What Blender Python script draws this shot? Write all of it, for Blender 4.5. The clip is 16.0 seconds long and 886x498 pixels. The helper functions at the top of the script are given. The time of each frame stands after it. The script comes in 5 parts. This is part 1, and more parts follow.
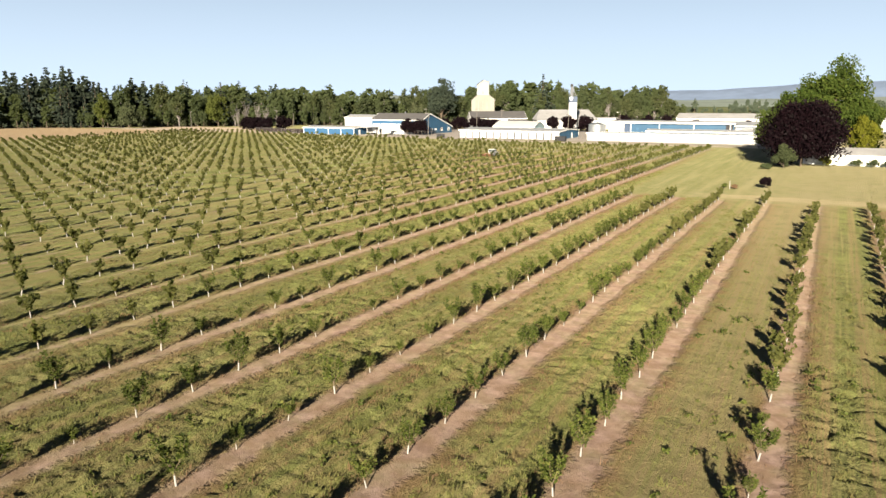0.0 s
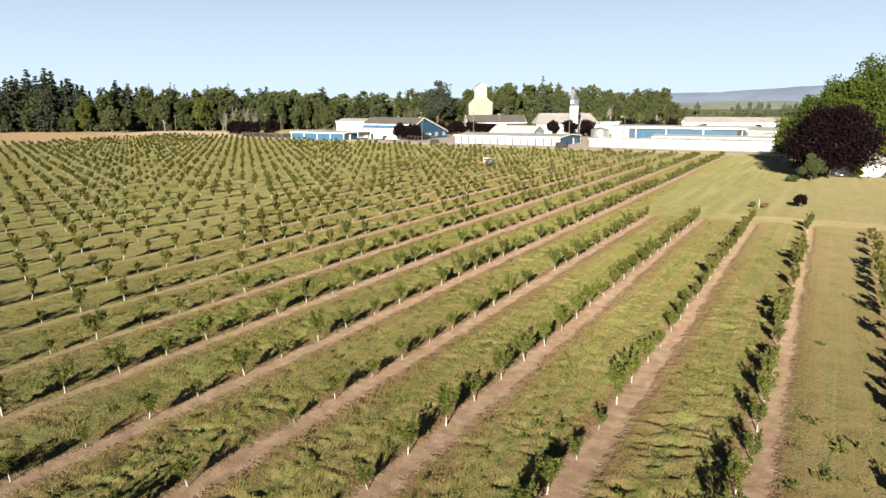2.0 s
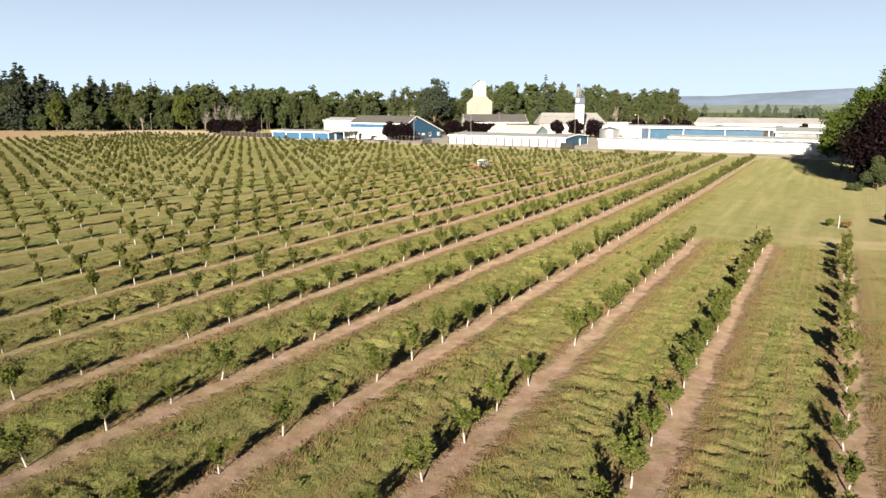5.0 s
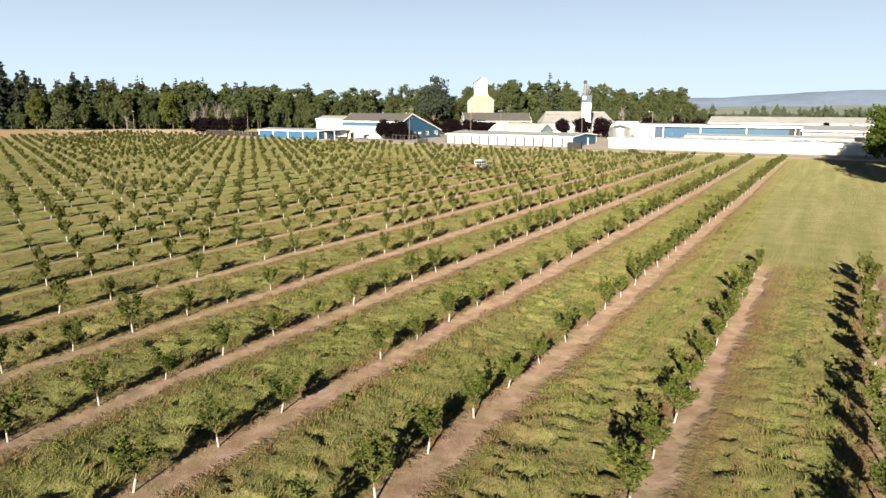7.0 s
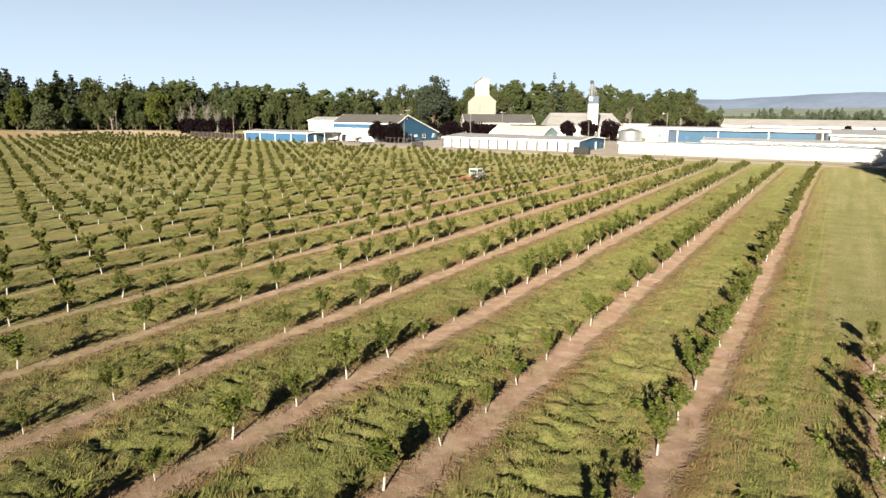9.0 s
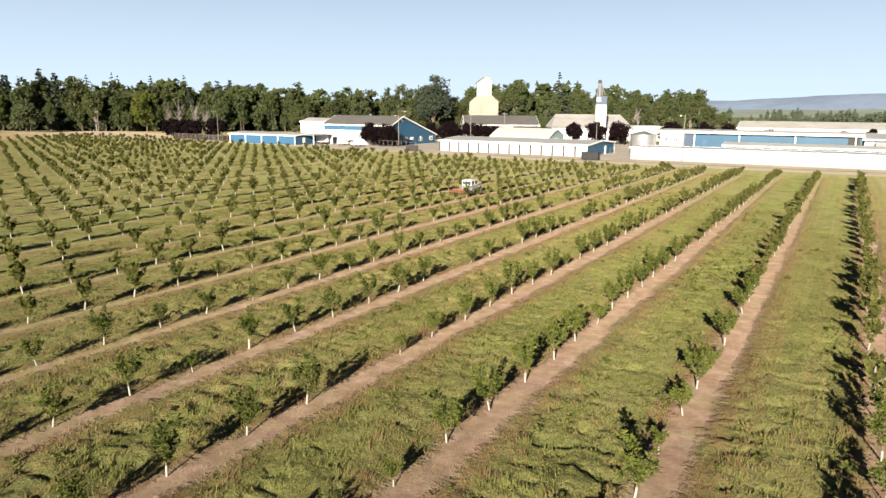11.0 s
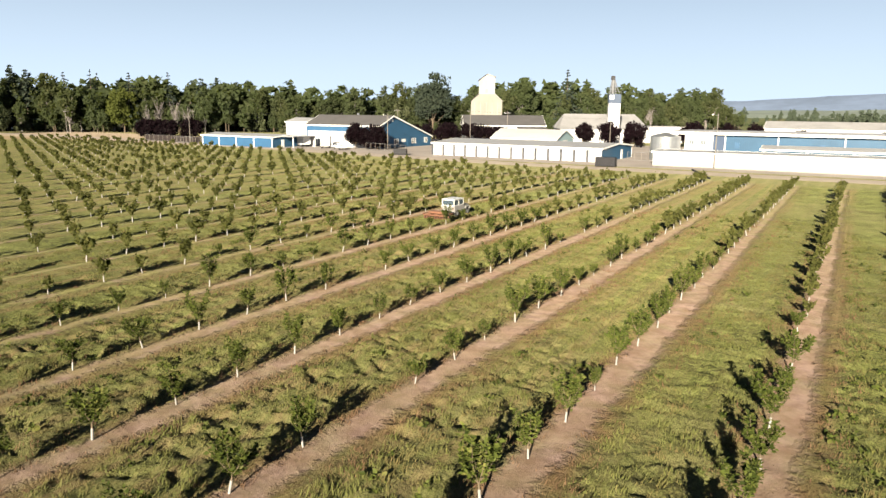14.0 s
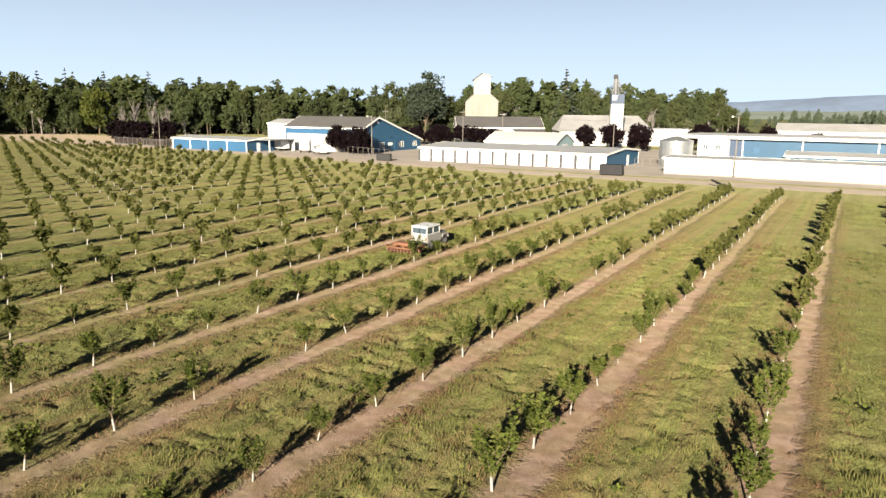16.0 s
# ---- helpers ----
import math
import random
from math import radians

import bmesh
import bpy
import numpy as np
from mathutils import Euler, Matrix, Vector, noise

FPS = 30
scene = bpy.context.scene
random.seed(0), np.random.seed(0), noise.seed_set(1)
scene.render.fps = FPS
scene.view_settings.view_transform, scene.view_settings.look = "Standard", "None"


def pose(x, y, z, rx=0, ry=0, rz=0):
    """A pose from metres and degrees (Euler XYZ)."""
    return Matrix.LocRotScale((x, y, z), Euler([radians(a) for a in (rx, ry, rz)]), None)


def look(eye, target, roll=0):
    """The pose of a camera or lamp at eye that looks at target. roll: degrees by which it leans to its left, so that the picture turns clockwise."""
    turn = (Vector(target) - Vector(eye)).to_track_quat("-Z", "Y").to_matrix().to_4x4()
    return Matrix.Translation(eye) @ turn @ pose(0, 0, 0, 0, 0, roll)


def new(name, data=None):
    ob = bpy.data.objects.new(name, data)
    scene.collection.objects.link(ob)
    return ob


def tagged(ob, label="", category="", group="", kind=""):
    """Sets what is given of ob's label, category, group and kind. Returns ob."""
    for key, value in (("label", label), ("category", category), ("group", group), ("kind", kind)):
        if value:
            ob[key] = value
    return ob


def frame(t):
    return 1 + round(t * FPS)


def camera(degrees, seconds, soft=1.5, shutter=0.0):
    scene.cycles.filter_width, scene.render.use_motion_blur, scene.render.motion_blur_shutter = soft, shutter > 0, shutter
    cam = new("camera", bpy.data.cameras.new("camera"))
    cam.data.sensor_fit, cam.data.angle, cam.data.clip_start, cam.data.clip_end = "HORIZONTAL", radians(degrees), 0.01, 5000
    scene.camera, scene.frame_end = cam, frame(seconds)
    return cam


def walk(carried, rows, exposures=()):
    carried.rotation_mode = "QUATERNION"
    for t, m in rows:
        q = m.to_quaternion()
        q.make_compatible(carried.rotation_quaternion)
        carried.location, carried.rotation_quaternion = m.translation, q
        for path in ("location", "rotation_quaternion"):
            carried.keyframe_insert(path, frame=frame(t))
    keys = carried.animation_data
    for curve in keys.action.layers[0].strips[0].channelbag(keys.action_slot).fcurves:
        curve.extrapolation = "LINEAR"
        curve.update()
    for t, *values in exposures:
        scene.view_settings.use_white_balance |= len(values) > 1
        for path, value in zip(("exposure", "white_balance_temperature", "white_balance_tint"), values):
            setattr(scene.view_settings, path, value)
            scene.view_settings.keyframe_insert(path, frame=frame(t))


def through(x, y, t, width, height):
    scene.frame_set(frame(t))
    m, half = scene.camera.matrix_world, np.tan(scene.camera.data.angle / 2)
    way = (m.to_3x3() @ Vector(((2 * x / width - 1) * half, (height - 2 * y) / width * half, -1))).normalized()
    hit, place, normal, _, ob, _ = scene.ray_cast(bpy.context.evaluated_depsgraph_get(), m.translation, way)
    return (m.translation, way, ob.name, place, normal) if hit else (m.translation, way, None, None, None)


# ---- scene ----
cam = camera(65.3, 16.0, soft=1.5)
# seconds, eye x y z in metres, heading, tilt and roll in degrees
ROWS = [
    (0.0, -0.13, -0.07, 13.65, 29.31, -11.98, -0.09),
    (0.5, -1.53, 3.52, 13.74, 29.33, -11.89, -0.14),
    (1.0, -2.97, 7.14, 13.86, 29.31, -11.86, -0.19),
    (1.5, -4.41, 10.76, 13.98, 29.31, -11.82, -0.18),
    (2.0, -5.84, 14.40, 14.12, 29.29, -11.79, -0.11),
    (2.5, -7.30, 18.07, 14.28, 29.28, -11.75, -0.07),
    (3.0, -8.77, 21.69, 14.38, 29.26, -11.72, -0.03),
    (3.5, -10.22, 25.29, 14.08, 29.27, -11.67, 0.01),
    (4.0, -11.73, 28.93, 13.61, 29.30, -11.63, 0.08),
    (6.5, -20.39, 49.07, 10.51, 29.53, -11.49, 0.25),
    (7.0, -21.96, 52.85, 10.58, 29.61, -11.45, 0.26),
    (7.5, -23.46, 56.56, 10.64, 29.69, -11.43, 0.26),
    (8.0, -24.96, 60.22, 10.65, 29.75, -11.39, 0.31),
    (8.5, -26.46, 63.89, 10.64, 29.82, -11.37, 0.36),
    (9.0, -27.97, 67.55, 10.64, 29.87, -11.37, 0.44),
    (9.5, -29.48, 71.22, 10.65, 29.93, -11.36, 0.54),
    (12.0, -36.90, 89.33, 10.83, 30.39, -11.33, 0.57),
    (12.5, -38.39, 92.94, 10.65, 30.47, -11.34, 0.62),
    (13.0, -39.91, 96.59, 10.48, 30.57, -11.32, 0.62),
    (13.5, -41.38, 100.26, 10.36, 30.66, -11.29, 0.61),
    (14.0, -42.83, 103.88, 10.31, 30.78, -11.28, 0.57),
    (14.5, -44.29, 107.47, 10.37, 30.87, -11.30, 0.56),
    (15.0, -45.77, 111.05, 10.51, 30.98, -11.28, 0.59),
    (15.5, -47.30, 114.63, 10.58, 31.06, -11.23, 0.61),
    (16.0, -48.88, 118.23, 10.44, 30.61, -11.22, 0.61)
]
walk(cam, [(t, pose(x, y, z, 90 + tilt, 0, yaw) @ pose(0, 0, 0, 0, 0, roll)) for t, x, y, z, yaw, tilt, roll in ROWS])

# ---- light ----
SUN_AZ, SUN_EL = 165.0, 17.6      # the sun stands behind the flight, degrees clockwise from +y and above the ground
world = bpy.data.worlds.new("sky")
scene.world = world
world.use_nodes = True
wn = world.node_tree.nodes
wn.clear()
sky = wn.new("ShaderNodeTexSky")
sky.sky_type, sky.sun_disc = "NISHITA", False
sky.sun_elevation, sky.sun_rotation = radians(SUN_EL), radians(SUN_AZ)
sky.altitude, sky.air_density, sky.dust_density, sky.ozone_density = 900, 0.8, 0.0, 0.6
bg = wn.new("ShaderNodeBackground")
bg.inputs["Strength"].default_value = 0.0125
wout = wn.new("ShaderNodeOutputWorld")
haze = wn.new("ShaderNodeMix")      # a thin even veil over the clear sky
haze.data_type = "RGBA"
veil = wn.new("ShaderNodeMapRange")      # it thins towards the zenith
height = wn.new("ShaderNodeSeparateXYZ")
world.node_tree.links.new(wn.new("ShaderNodeTexCoord").outputs["Generated"], height.inputs[0])
world.node_tree.links.new(height.outputs[2], veil.inputs["Value"])
for key, value in (("From Min", 0.0), ("From Max", 0.38), ("To Min", 1.0), ("To Max", 0.0)):
    veil.inputs[key].default_value = value
world.node_tree.links.new(veil.outputs[0], haze.inputs["Factor"])
haze.inputs[7].default_value = (17.6, 21.7, 26.6, 1)
world.node_tree.links.new(sky.outputs[0], haze.inputs[6])
world.node_tree.links.new(haze.outputs[2], bg.inputs[0])
world.node_tree.links.new(bg.outputs[0], wout.inputs[0])
sun = new("sun", bpy.data.lights.new("sun", "SUN"))
sun.data.energy, sun.data.angle, sun.data.color = 5.0, radians(0.55), (1.0, 0.875, 0.67)
sa, se = radians(SUN_AZ), radians(SUN_EL)
sun.matrix_world = look((0, 0, 60), Vector((0, 0, 60)) - Vector((math.sin(sa) * math.cos(se), math.cos(sa) * math.cos(se), math.sin(se))))
scene.view_settings.exposure = 1.82


# ---- materials ----
class Nodes:
    """A short hand for node trees."""

    def __init__(self, name):
        self.m = bpy.data.materials.new(name)
        self.m.use_nodes = True
        self.t = self.m.node_tree
        self.b = self.t.nodes["Principled BSDF"]
        self.out = self.t.nodes["Material Output"]

    def n(self, kind, operation="", interpolation_type="", data_type="", blend_type="", noise_dimensions=""):
        node = self.t.nodes.new("ShaderNode" + kind)
        if operation:
            node.operation = operation
        if interpolation_type:
            node.interpolation_type = interpolation_type
        if data_type:
            node.data_type = data_type
        if blend_type:
            node.blend_type = blend_type
        if noise_dimensions:
            node.noise_dimensions = noise_dimensions
        return node

    def put(self, socket, v):
        if isinstance(v, bpy.types.NodeSocket):
            self.t.links.new(v, socket)
        elif isinstance(v, tuple) and len(v) == 3 and socket.type == "RGBA":
            socket.default_value = (*v, 1)
        else:
            socket.default_value = v

    def math(self, op, a, b=0.0, c=0.0):
        node = self.n("Math", operation=op)
        for s, v in zip(node.inputs, (a, b, c)):
            self.put(s, v)
        return node.outputs[0]

    def ramp(self, v, lo, hi):
        """0 below lo, 1 above hi, smooth between; lo may be above hi."""
        node = self.n("MapRange", interpolation_type="SMOOTHSTEP")
        self.put(node.inputs["Value"], v)
        node.inputs["From Min"].default_value, node.inputs["From Max"].default_value = lo, hi
        return node.outputs[0]

    def mix(self, f, a, b, mode="MIX"):
        node = self.n("Mix", data_type="RGBA", blend_type=mode)
        self.put(node.inputs["Factor"], f)
        self.put(node.inputs[6], a)
        self.put(node.inputs[7], b)
        return node.outputs[2]

    def noise(self, scale, detail=3.0, rough=0.55, vec=None, stretch=None):
        if vec is None:
            vec = self.n("NewGeometry").outputs["Position"]
        if stretch:
            mp = self.n("Mapping")
            mp.inputs["Scale"].default_value = stretch
            self.put(mp.inputs["Vector"], vec)
            vec = mp.outputs[0]
        node = self.n("TexNoise")
        self.put(node.inputs["Vector"], vec)
        node.inputs["Scale"].default_value, node.inputs["Detail"].default_value, node.inputs["Roughness"].default_value = scale, detail, rough
        return node.outputs[0]

    def bump(self, height, strength=0.3, dist=0.02):
        node = self.n("Bump")
        node.inputs["Strength"].default_value, node.inputs["Distance"].default_value = strength, dist
        self.put(node.inputs["Height"], height)
        self.put(self.b.inputs["Normal"], node.outputs[0])

    def set(self, color=None, rough=None, metal=None, spec=None, powder=0.0):
        self.b.inputs["Diffuse Roughness"].default_value = powder
        if color is not None:
            self.put(self.b.inputs["Base Color"], color)
        if rough is not None:
            self.put(self.b.inputs["Roughness"], rough)
        if metal is not None:
            self.b.inputs["Metallic"].default_value = metal
        if spec is not None:
            self.b.inputs["Specular IOR Level"].default_value = spec
        return self.m


def shade(c, k):
    return tuple(min(1, x * k) for x in c)


def plain(name, color, rough=0.6, vary=0.18, big=0.12, fine=2.5, metal=0.0, bump=0.15, spec=0.4, ribs=None, streak=None):
    """A painted, weathered or mineral surface: colour at two scales, a little relief; ribs: (axis, pitch) of metal sheet."""
    k = Nodes(name)
    a, b = k.noise(big, 3), k.noise(fine, 4, stretch=streak)
    v = k.math("ADD", k.math("MULTIPLY", a, 0.6), k.math("MULTIPLY", b, 0.4))
    col = k.mix(k.ramp(v, 0.32, 0.68), shade(color, 1 - vary), shade(color, 1 + vary * 0.6))
    h = b
    if ribs:
        sep = k.n("SeparateXYZ")
        k.put(sep.inputs[0], k.n("NewGeometry").outputs["Position"])
        w = k.math("SINE", k.math("MULTIPLY", sep.outputs[ribs[0]], 2 * math.pi / ribs[1]))
        h = k.math("ADD", k.math("MULTIPLY", w, 1.0), k.math("MULTIPLY", b, 0.3))
        col = k.mix(k.math("MULTIPLY", k.ramp(w, 0.75, 1.0), 0.12), col, shade(color, 0.6))
    k.bump(h, bump, 0.03)
    return k.set(col, k.math("ADD", rough - 0.08, k.math("MULTIPLY", b, 0.16)), metal, spec, 0.3 if rough > 0.7 else 0.0)


def leafy(name, dark, light, yellow=None, through=0.35, rough=0.55, dull=0.0, dead=None):
    """Leaves: each one its own tone, some light let through."""
    k = Nodes(name)
    g = k.n("NewGeometry")
    r = g.outputs["Random Per Island"]
    info = k.n("ObjectInfo")
    col = k.mix(r, dark, light)
    if yellow:
        col = k.mix(k.math("MULTIPLY", k.ramp(k.math("FRACT", k.math("MULTIPLY", r, 7.31)), 0.8, 1.0), 0.8), col, yellow)
    col = k.mix(k.math("MULTIPLY", info.outputs["Random"], 0.35), col, shade(light, 0.75))
    col = k.mix(k.math("MULTIPLY", k.ramp(k.math("FRACT", k.math("MULTIPLY", info.outputs["Random"], 5.7)), 0.3, 1.0), dull), col, (0.0540, 0.0720, 0.0300))
    patch = k.ramp(k.noise(0.09, 2), 0.35, 0.65)
    col = k.mix(k.math("MULTIPLY", patch, 0.4), col, shade(dark, 1.1))
    col = k.mix(k.math("MULTIPLY", k.ramp(k.noise(0.045, 2), 0.48, 0.62), dull), col, (0.0540, 0.0700, 0.0320))
    if dead:
        col = k.mix(k.math("MULTIPLY", k.ramp(k.noise(0.55, 5, 0.65), 0.47, 0.64), 0.75), col, dead)
    k.set(col, rough, 0, 0.08, 0.8)
    tr = k.n("BsdfTranslucent")
    k.put(tr.inputs["Color"], k.mix(0.5, col, (0.24, 0.3, 0.04)) if through > 0.2 else col)
    mx = k.n("MixShader")
    mx.inputs[0].default_value = through
    k.t.links.new(k.b.outputs[0], mx.inputs[1])
    k.t.links.new(tr.outputs[0], mx.inputs[2])
    k.t.links.new(mx.outputs[0], k.out.inputs[0])
    return k.m


ROW_X, ROW_PITCH = -7.6, 6.125      # x of the reference tree row, spacing of the rows
TREE_Y, TREE_PITCH = 21.22, 3.05    # y of a reference tree, spacing within a row
SHORT_END, LONG_END = 104.5, 217.5  # where the short rows and the long rows end


def ground_material():
    k = Nodes("orchard_ground")
    pos = k.n("NewGeometry").outputs["Position"]
    sep = k.n("SeparateXYZ")
    k.put(sep.inputs[0], pos)
    x, y = sep.outputs[0], sep.outputs[1]
    wob = k.math("SUBTRACT", k.noise(0.35, 4, 0.6), 0.5)
    wob2 = k.math("SUBTRACT", k.noise(2.2, 4, 0.65), 0.5)
    row = k.math("DIVIDE", k.math("SUBTRACT", x, ROW_X), ROW_PITCH)
    near = k.math("ROUND", row)
    d = k.math("MULTIPLY", k.math("SUBTRACT", row, near), ROW_PITCH)      # metres from the nearest row
    alley = k.math("FLOOR", row)
    wn_ = k.n("TexWhiteNoise", noise_dimensions="1D")
    k.put(wn_.inputs["W"], k.math("ADD", alley, 0.37))
    busy = k.math("LESS_THAN", k.math("ABSOLUTE", k.math("SUBTRACT", alley, 0.5)), 0.6)      # two alleys driven more than the rest
    hash_ = k.math("MAXIMUM", wn_.outputs[0], busy)
    dd = k.math("ADD", k.math("ADD", d, k.math("MULTIPLY", wob, 0.9)), k.math("MULTIPLY", wob2, 0.95))
    weedy = k.math("MAXIMUM", k.ramp(k.math("ADD", x, k.math("MULTIPLY", y, 0.35)), -2.0, -45.0), k.math("MULTIPLY", k.ramp(y, 130.0, 190.0), 0.8))
    off = k.math("ADD", k.math("ABSOLUTE", k.math("SUBTRACT", dd, 0.34)), k.math("MAXIMUM", k.math("MULTIPLY", weedy, 0.34), k.math("MULTIPLY", k.math("MULTIPLY", k.ramp(y, 45.0, 85.0), k.ramp(x, -36.0, -22.0)), 0.22)))
    strip = k.math("SUBTRACT", 1.0, k.ramp(off, 0.42, 1.05))
    comb = k.math("MULTIPLY", k.ramp(dd, 0.7, 1.0), k.ramp(dd, 2.1, 1.5))
    comb = k.math("MULTIPLY", comb, k.ramp(k.noise(1.0, 3, 0.5, stretch=(0.16, 0.03, 1.0)), 0.40, 0.58))
    teeth = k.noise(1.0, 3, 0.6, stretch=(7.0, 0.05, 1.0))
    edge = k.math("SUBTRACT", 1.0, k.ramp(k.math("ABSOLUTE", k.math("SUBTRACT", dd, 0.4)), 0.8, 1.8))
    edge = k.math("MULTIPLY", edge, k.math("SUBTRACT", 1.0, k.math("MULTIPLY", weedy, 0.75)))
    # the planted field
    jig = k.math("MULTIPLY", wob, 9.0)
    yy = k.math("ADD", y, jig)
    is_long = k.ramp(k.math("ADD", x, k.math("MULTIPLY", wob, 5.0)), ROW_X - 3.2 * ROW_PITCH, ROW_X - 3.8 * ROW_PITCH)
    end = k.math("ADD", SHORT_END, k.math("MULTIPLY", is_long, LONG_END - SHORT_END))
    end = k.math("ADD", end, k.math("MULTIPLY", k.math("MAXIMUM", k.math("SUBTRACT", -100.0, x), 0.0), 0.165))
    inside = k.math("MULTIPLY", k.ramp(k.math("SUBTRACT", yy, end), 4.0, -2.0), k.ramp(x, 9.0, 7.0))
    left = k.math("ADD", -252.0, k.math("MULTIPLY", y, -0.12))
    fallow = k.math("MULTIPLY", k.ramp(y, 243.0, 236.0), k.ramp(k.math("ADD", k.math("SUBTRACT", x, left), k.math("MULTIPLY", wob, 4.0)), 2.0, -2.0))
    apron = k.math("MULTIPLY", k.math("MULTIPLY", k.ramp(x, -340.0, -330.0), k.ramp(x, -203.0, -210.0)), k.math("MULTIPLY", k.ramp(yy, 236.0, 241.0), k.ramp(yy, 292.0, 280.0)))
    fallow = k.math("MAXIMUM", fallow, apron)
    # grass
    n1, n2, n3 = k.noise(0.06, 3), k.noise(0.5, 5, 0.6), k.noise(5.0, 5, 0.7, stretch=(1.0, 0.55, 1.0))
    g = k.mix(k.ramp(n2, 0.36, 0.66), (0.0810, 0.0985, 0.0240), (0.1720, 0.1880, 0.0570))
    g = k.mix(k.math("MULTIPLY", k.ramp(n3, 0.42, 0.68), 0.55), g, (0.1436, 0.1473, 0.0636))
    # low noise is darkened here and below: shade among the blades, put into colour
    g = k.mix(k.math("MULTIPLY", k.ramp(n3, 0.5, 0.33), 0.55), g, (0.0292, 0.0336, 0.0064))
    dry = k.math("MULTIPLY", k.ramp(n1, 0.42, 0.62), k.math("ADD", 0.2, k.math("MULTIPLY", k.ramp(k.noise(0.8, 4, 0.6), 0.4, 0.62), 0.55)))
    g = k.mix(dry, g, (0.1517, 0.1340, 0.0684))
    n4 = k.noise(7.0, 6, 0.75, stretch=(1.0, 0.8, 1.0))
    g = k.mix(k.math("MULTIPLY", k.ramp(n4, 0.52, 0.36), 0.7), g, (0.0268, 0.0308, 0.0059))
    g = k.mix(k.math("MULTIPLY", k.ramp(n4, 0.55, 0.72), 0.5), g, (0.1703, 0.1769, 0.0602))
    n5 = k.noise(16.0, 3, 0.7)
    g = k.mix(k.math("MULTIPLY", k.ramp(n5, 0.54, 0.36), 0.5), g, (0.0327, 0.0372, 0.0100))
    g = k.mix(k.math("MULTIPLY", k.ramp(n5, 0.54, 0.70), 0.45), g, (0.2345, 0.2249, 0.0964))
    wv = k.n("Mapping")
    wv.inputs["Scale"].default_value = (0.55, 1.25, 1.0)
    k.put(wv.inputs["Vector"], pos)
    warp = k.n("VectorMath", operation="ADD")
    k.put(warp.inputs[0], wv.outputs[0])
    curl = k.n("VectorMath", operation="SCALE")
    k.put(curl.inputs[0], k.n("TexNoise").outputs["Color"])
    curl.inputs["Scale"].default_value = 0.9
    k.put(curl.inputs[0].links[0].from_node.inputs["Vector"], pos)
    curl.inputs[0].links[0].from_node.inputs["Scale"].default_value = 0.8
    k.put(warp.inputs[1], curl.outputs[0])
    # thin near-black seams paint the shade in gaps between the grass mats
    seam_shade = k.math("ABSOLUTE", k.math("SUBTRACT", k.noise(1.15, 3, 0.6, vec=warp.outputs[0]), 0.5))
    seam_shade = k.math("MULTIPLY", k.ramp(seam_shade, 0.05, 0.012), k.ramp(k.noise(0.28, 3), 0.42, 0.6))
    g = k.mix(k.math("MULTIPLY", seam_shade, 0.8), g, (0.0129, 0.0148, 0.0045))
    lines = k.ramp(k.noise(1.0, 4, 0.6, stretch=(3.2, 0.035, 1.0)), 0.48, 0.66)
    g = k.mix(k.math("MULTIPLY", k.math("MULTIPLY", lines, k.ramp(hash_, 0.2, 0.9)), 0.55), g, (0.2213, 0.1791, 0.0828))
    g = k.mix(k.math("MULTIPLY", hash_, 0.3), g, (0.1227, 0.1230, 0.0490))
    g = k.mix(k.math("MULTIPLY", weedy, k.math("ADD", 0.05, k.math("MULTIPLY", k.ramp(n2, 0.35, 0.65), 0.16))), g, (0.1700, 0.1780, 0.0720))
    # wheel tracks in the alleys, worn in some of them
    mid = k.math("SUBTRACT", k.math("SUBTRACT", row, alley), 0.5)
    track = k.math("SUBTRACT", 1.0, k.ramp(k.math("ABSOLUTE", k.math("SUBTRACT", k.math("ABSOLUTE", k.math("ADD", k.math("MULTIPLY", mid, ROW_PITCH), k.math("MULTIPLY", wob, 0.5))), 0.85)), 0.12, 0.5))
    track = k.math("MULTIPLY", track, k.ramp(teeth, 0.34, 0.56))
    worn = k.math("MULTIPLY", k.math("MULTIPLY", track, k.ramp(hash_, 0.25, 1.0)), k.math("MULTIPLY", inside, 0.9))
    g = k.mix(k.math("MULTIPLY", worn, k.ramp(n2, 0.25, 0.5)), g, (0.1499, 0.1136, 0.0574))
    driven = k.math("MULTIPLY", k.math("MULTIPLY", k.ramp(x, -6.8, -5.4), k.ramp(x, -1.4, -2.6)), k.math("ADD", 0.35, k.math("MULTIPLY", k.ramp(teeth, 0.36, 0.6), 0.4)))
    g = k.mix(k.math("MULTIPLY", driven, k.ramp(n2, 0.2, 0.5)), g, (0.1480, 0.1180, 0.0640))
    # bare sprayed soil under the trees
    s1 = k.noise(1.3, 6, 0.65)
    soil = k.mix(k.ramp(s1, 0.35, 0.68), (0.1120, 0.0740, 0.0640), (0.1950, 0.1400, 0.1240))
    soil = k.mix(k.math("MULTIPLY", k.ramp(n3, 0.55, 0.75), 0.3), soil, (0.0503, 0.0412, 0.0218))
    brown = k.mix(n3, (0.0900, 0.0600, 0.0270), (0.1400, 0.0950, 0.0480))
    col = k.mix(k.math("MULTIPLY", k.math("MULTIPLY", edge, inside), k.ramp(n2, 0.30, 0.62)), g, brown)
    combed = k.mix(k.ramp(teeth, 0.38, 0.6), (0.1144, 0.0800, 0.0376), (0.2124, 0.1438, 0.0866))
    col = k.mix(k.math("MULTIPLY", k.math("MULTIPLY", comb, inside), 0.35), col, combed)
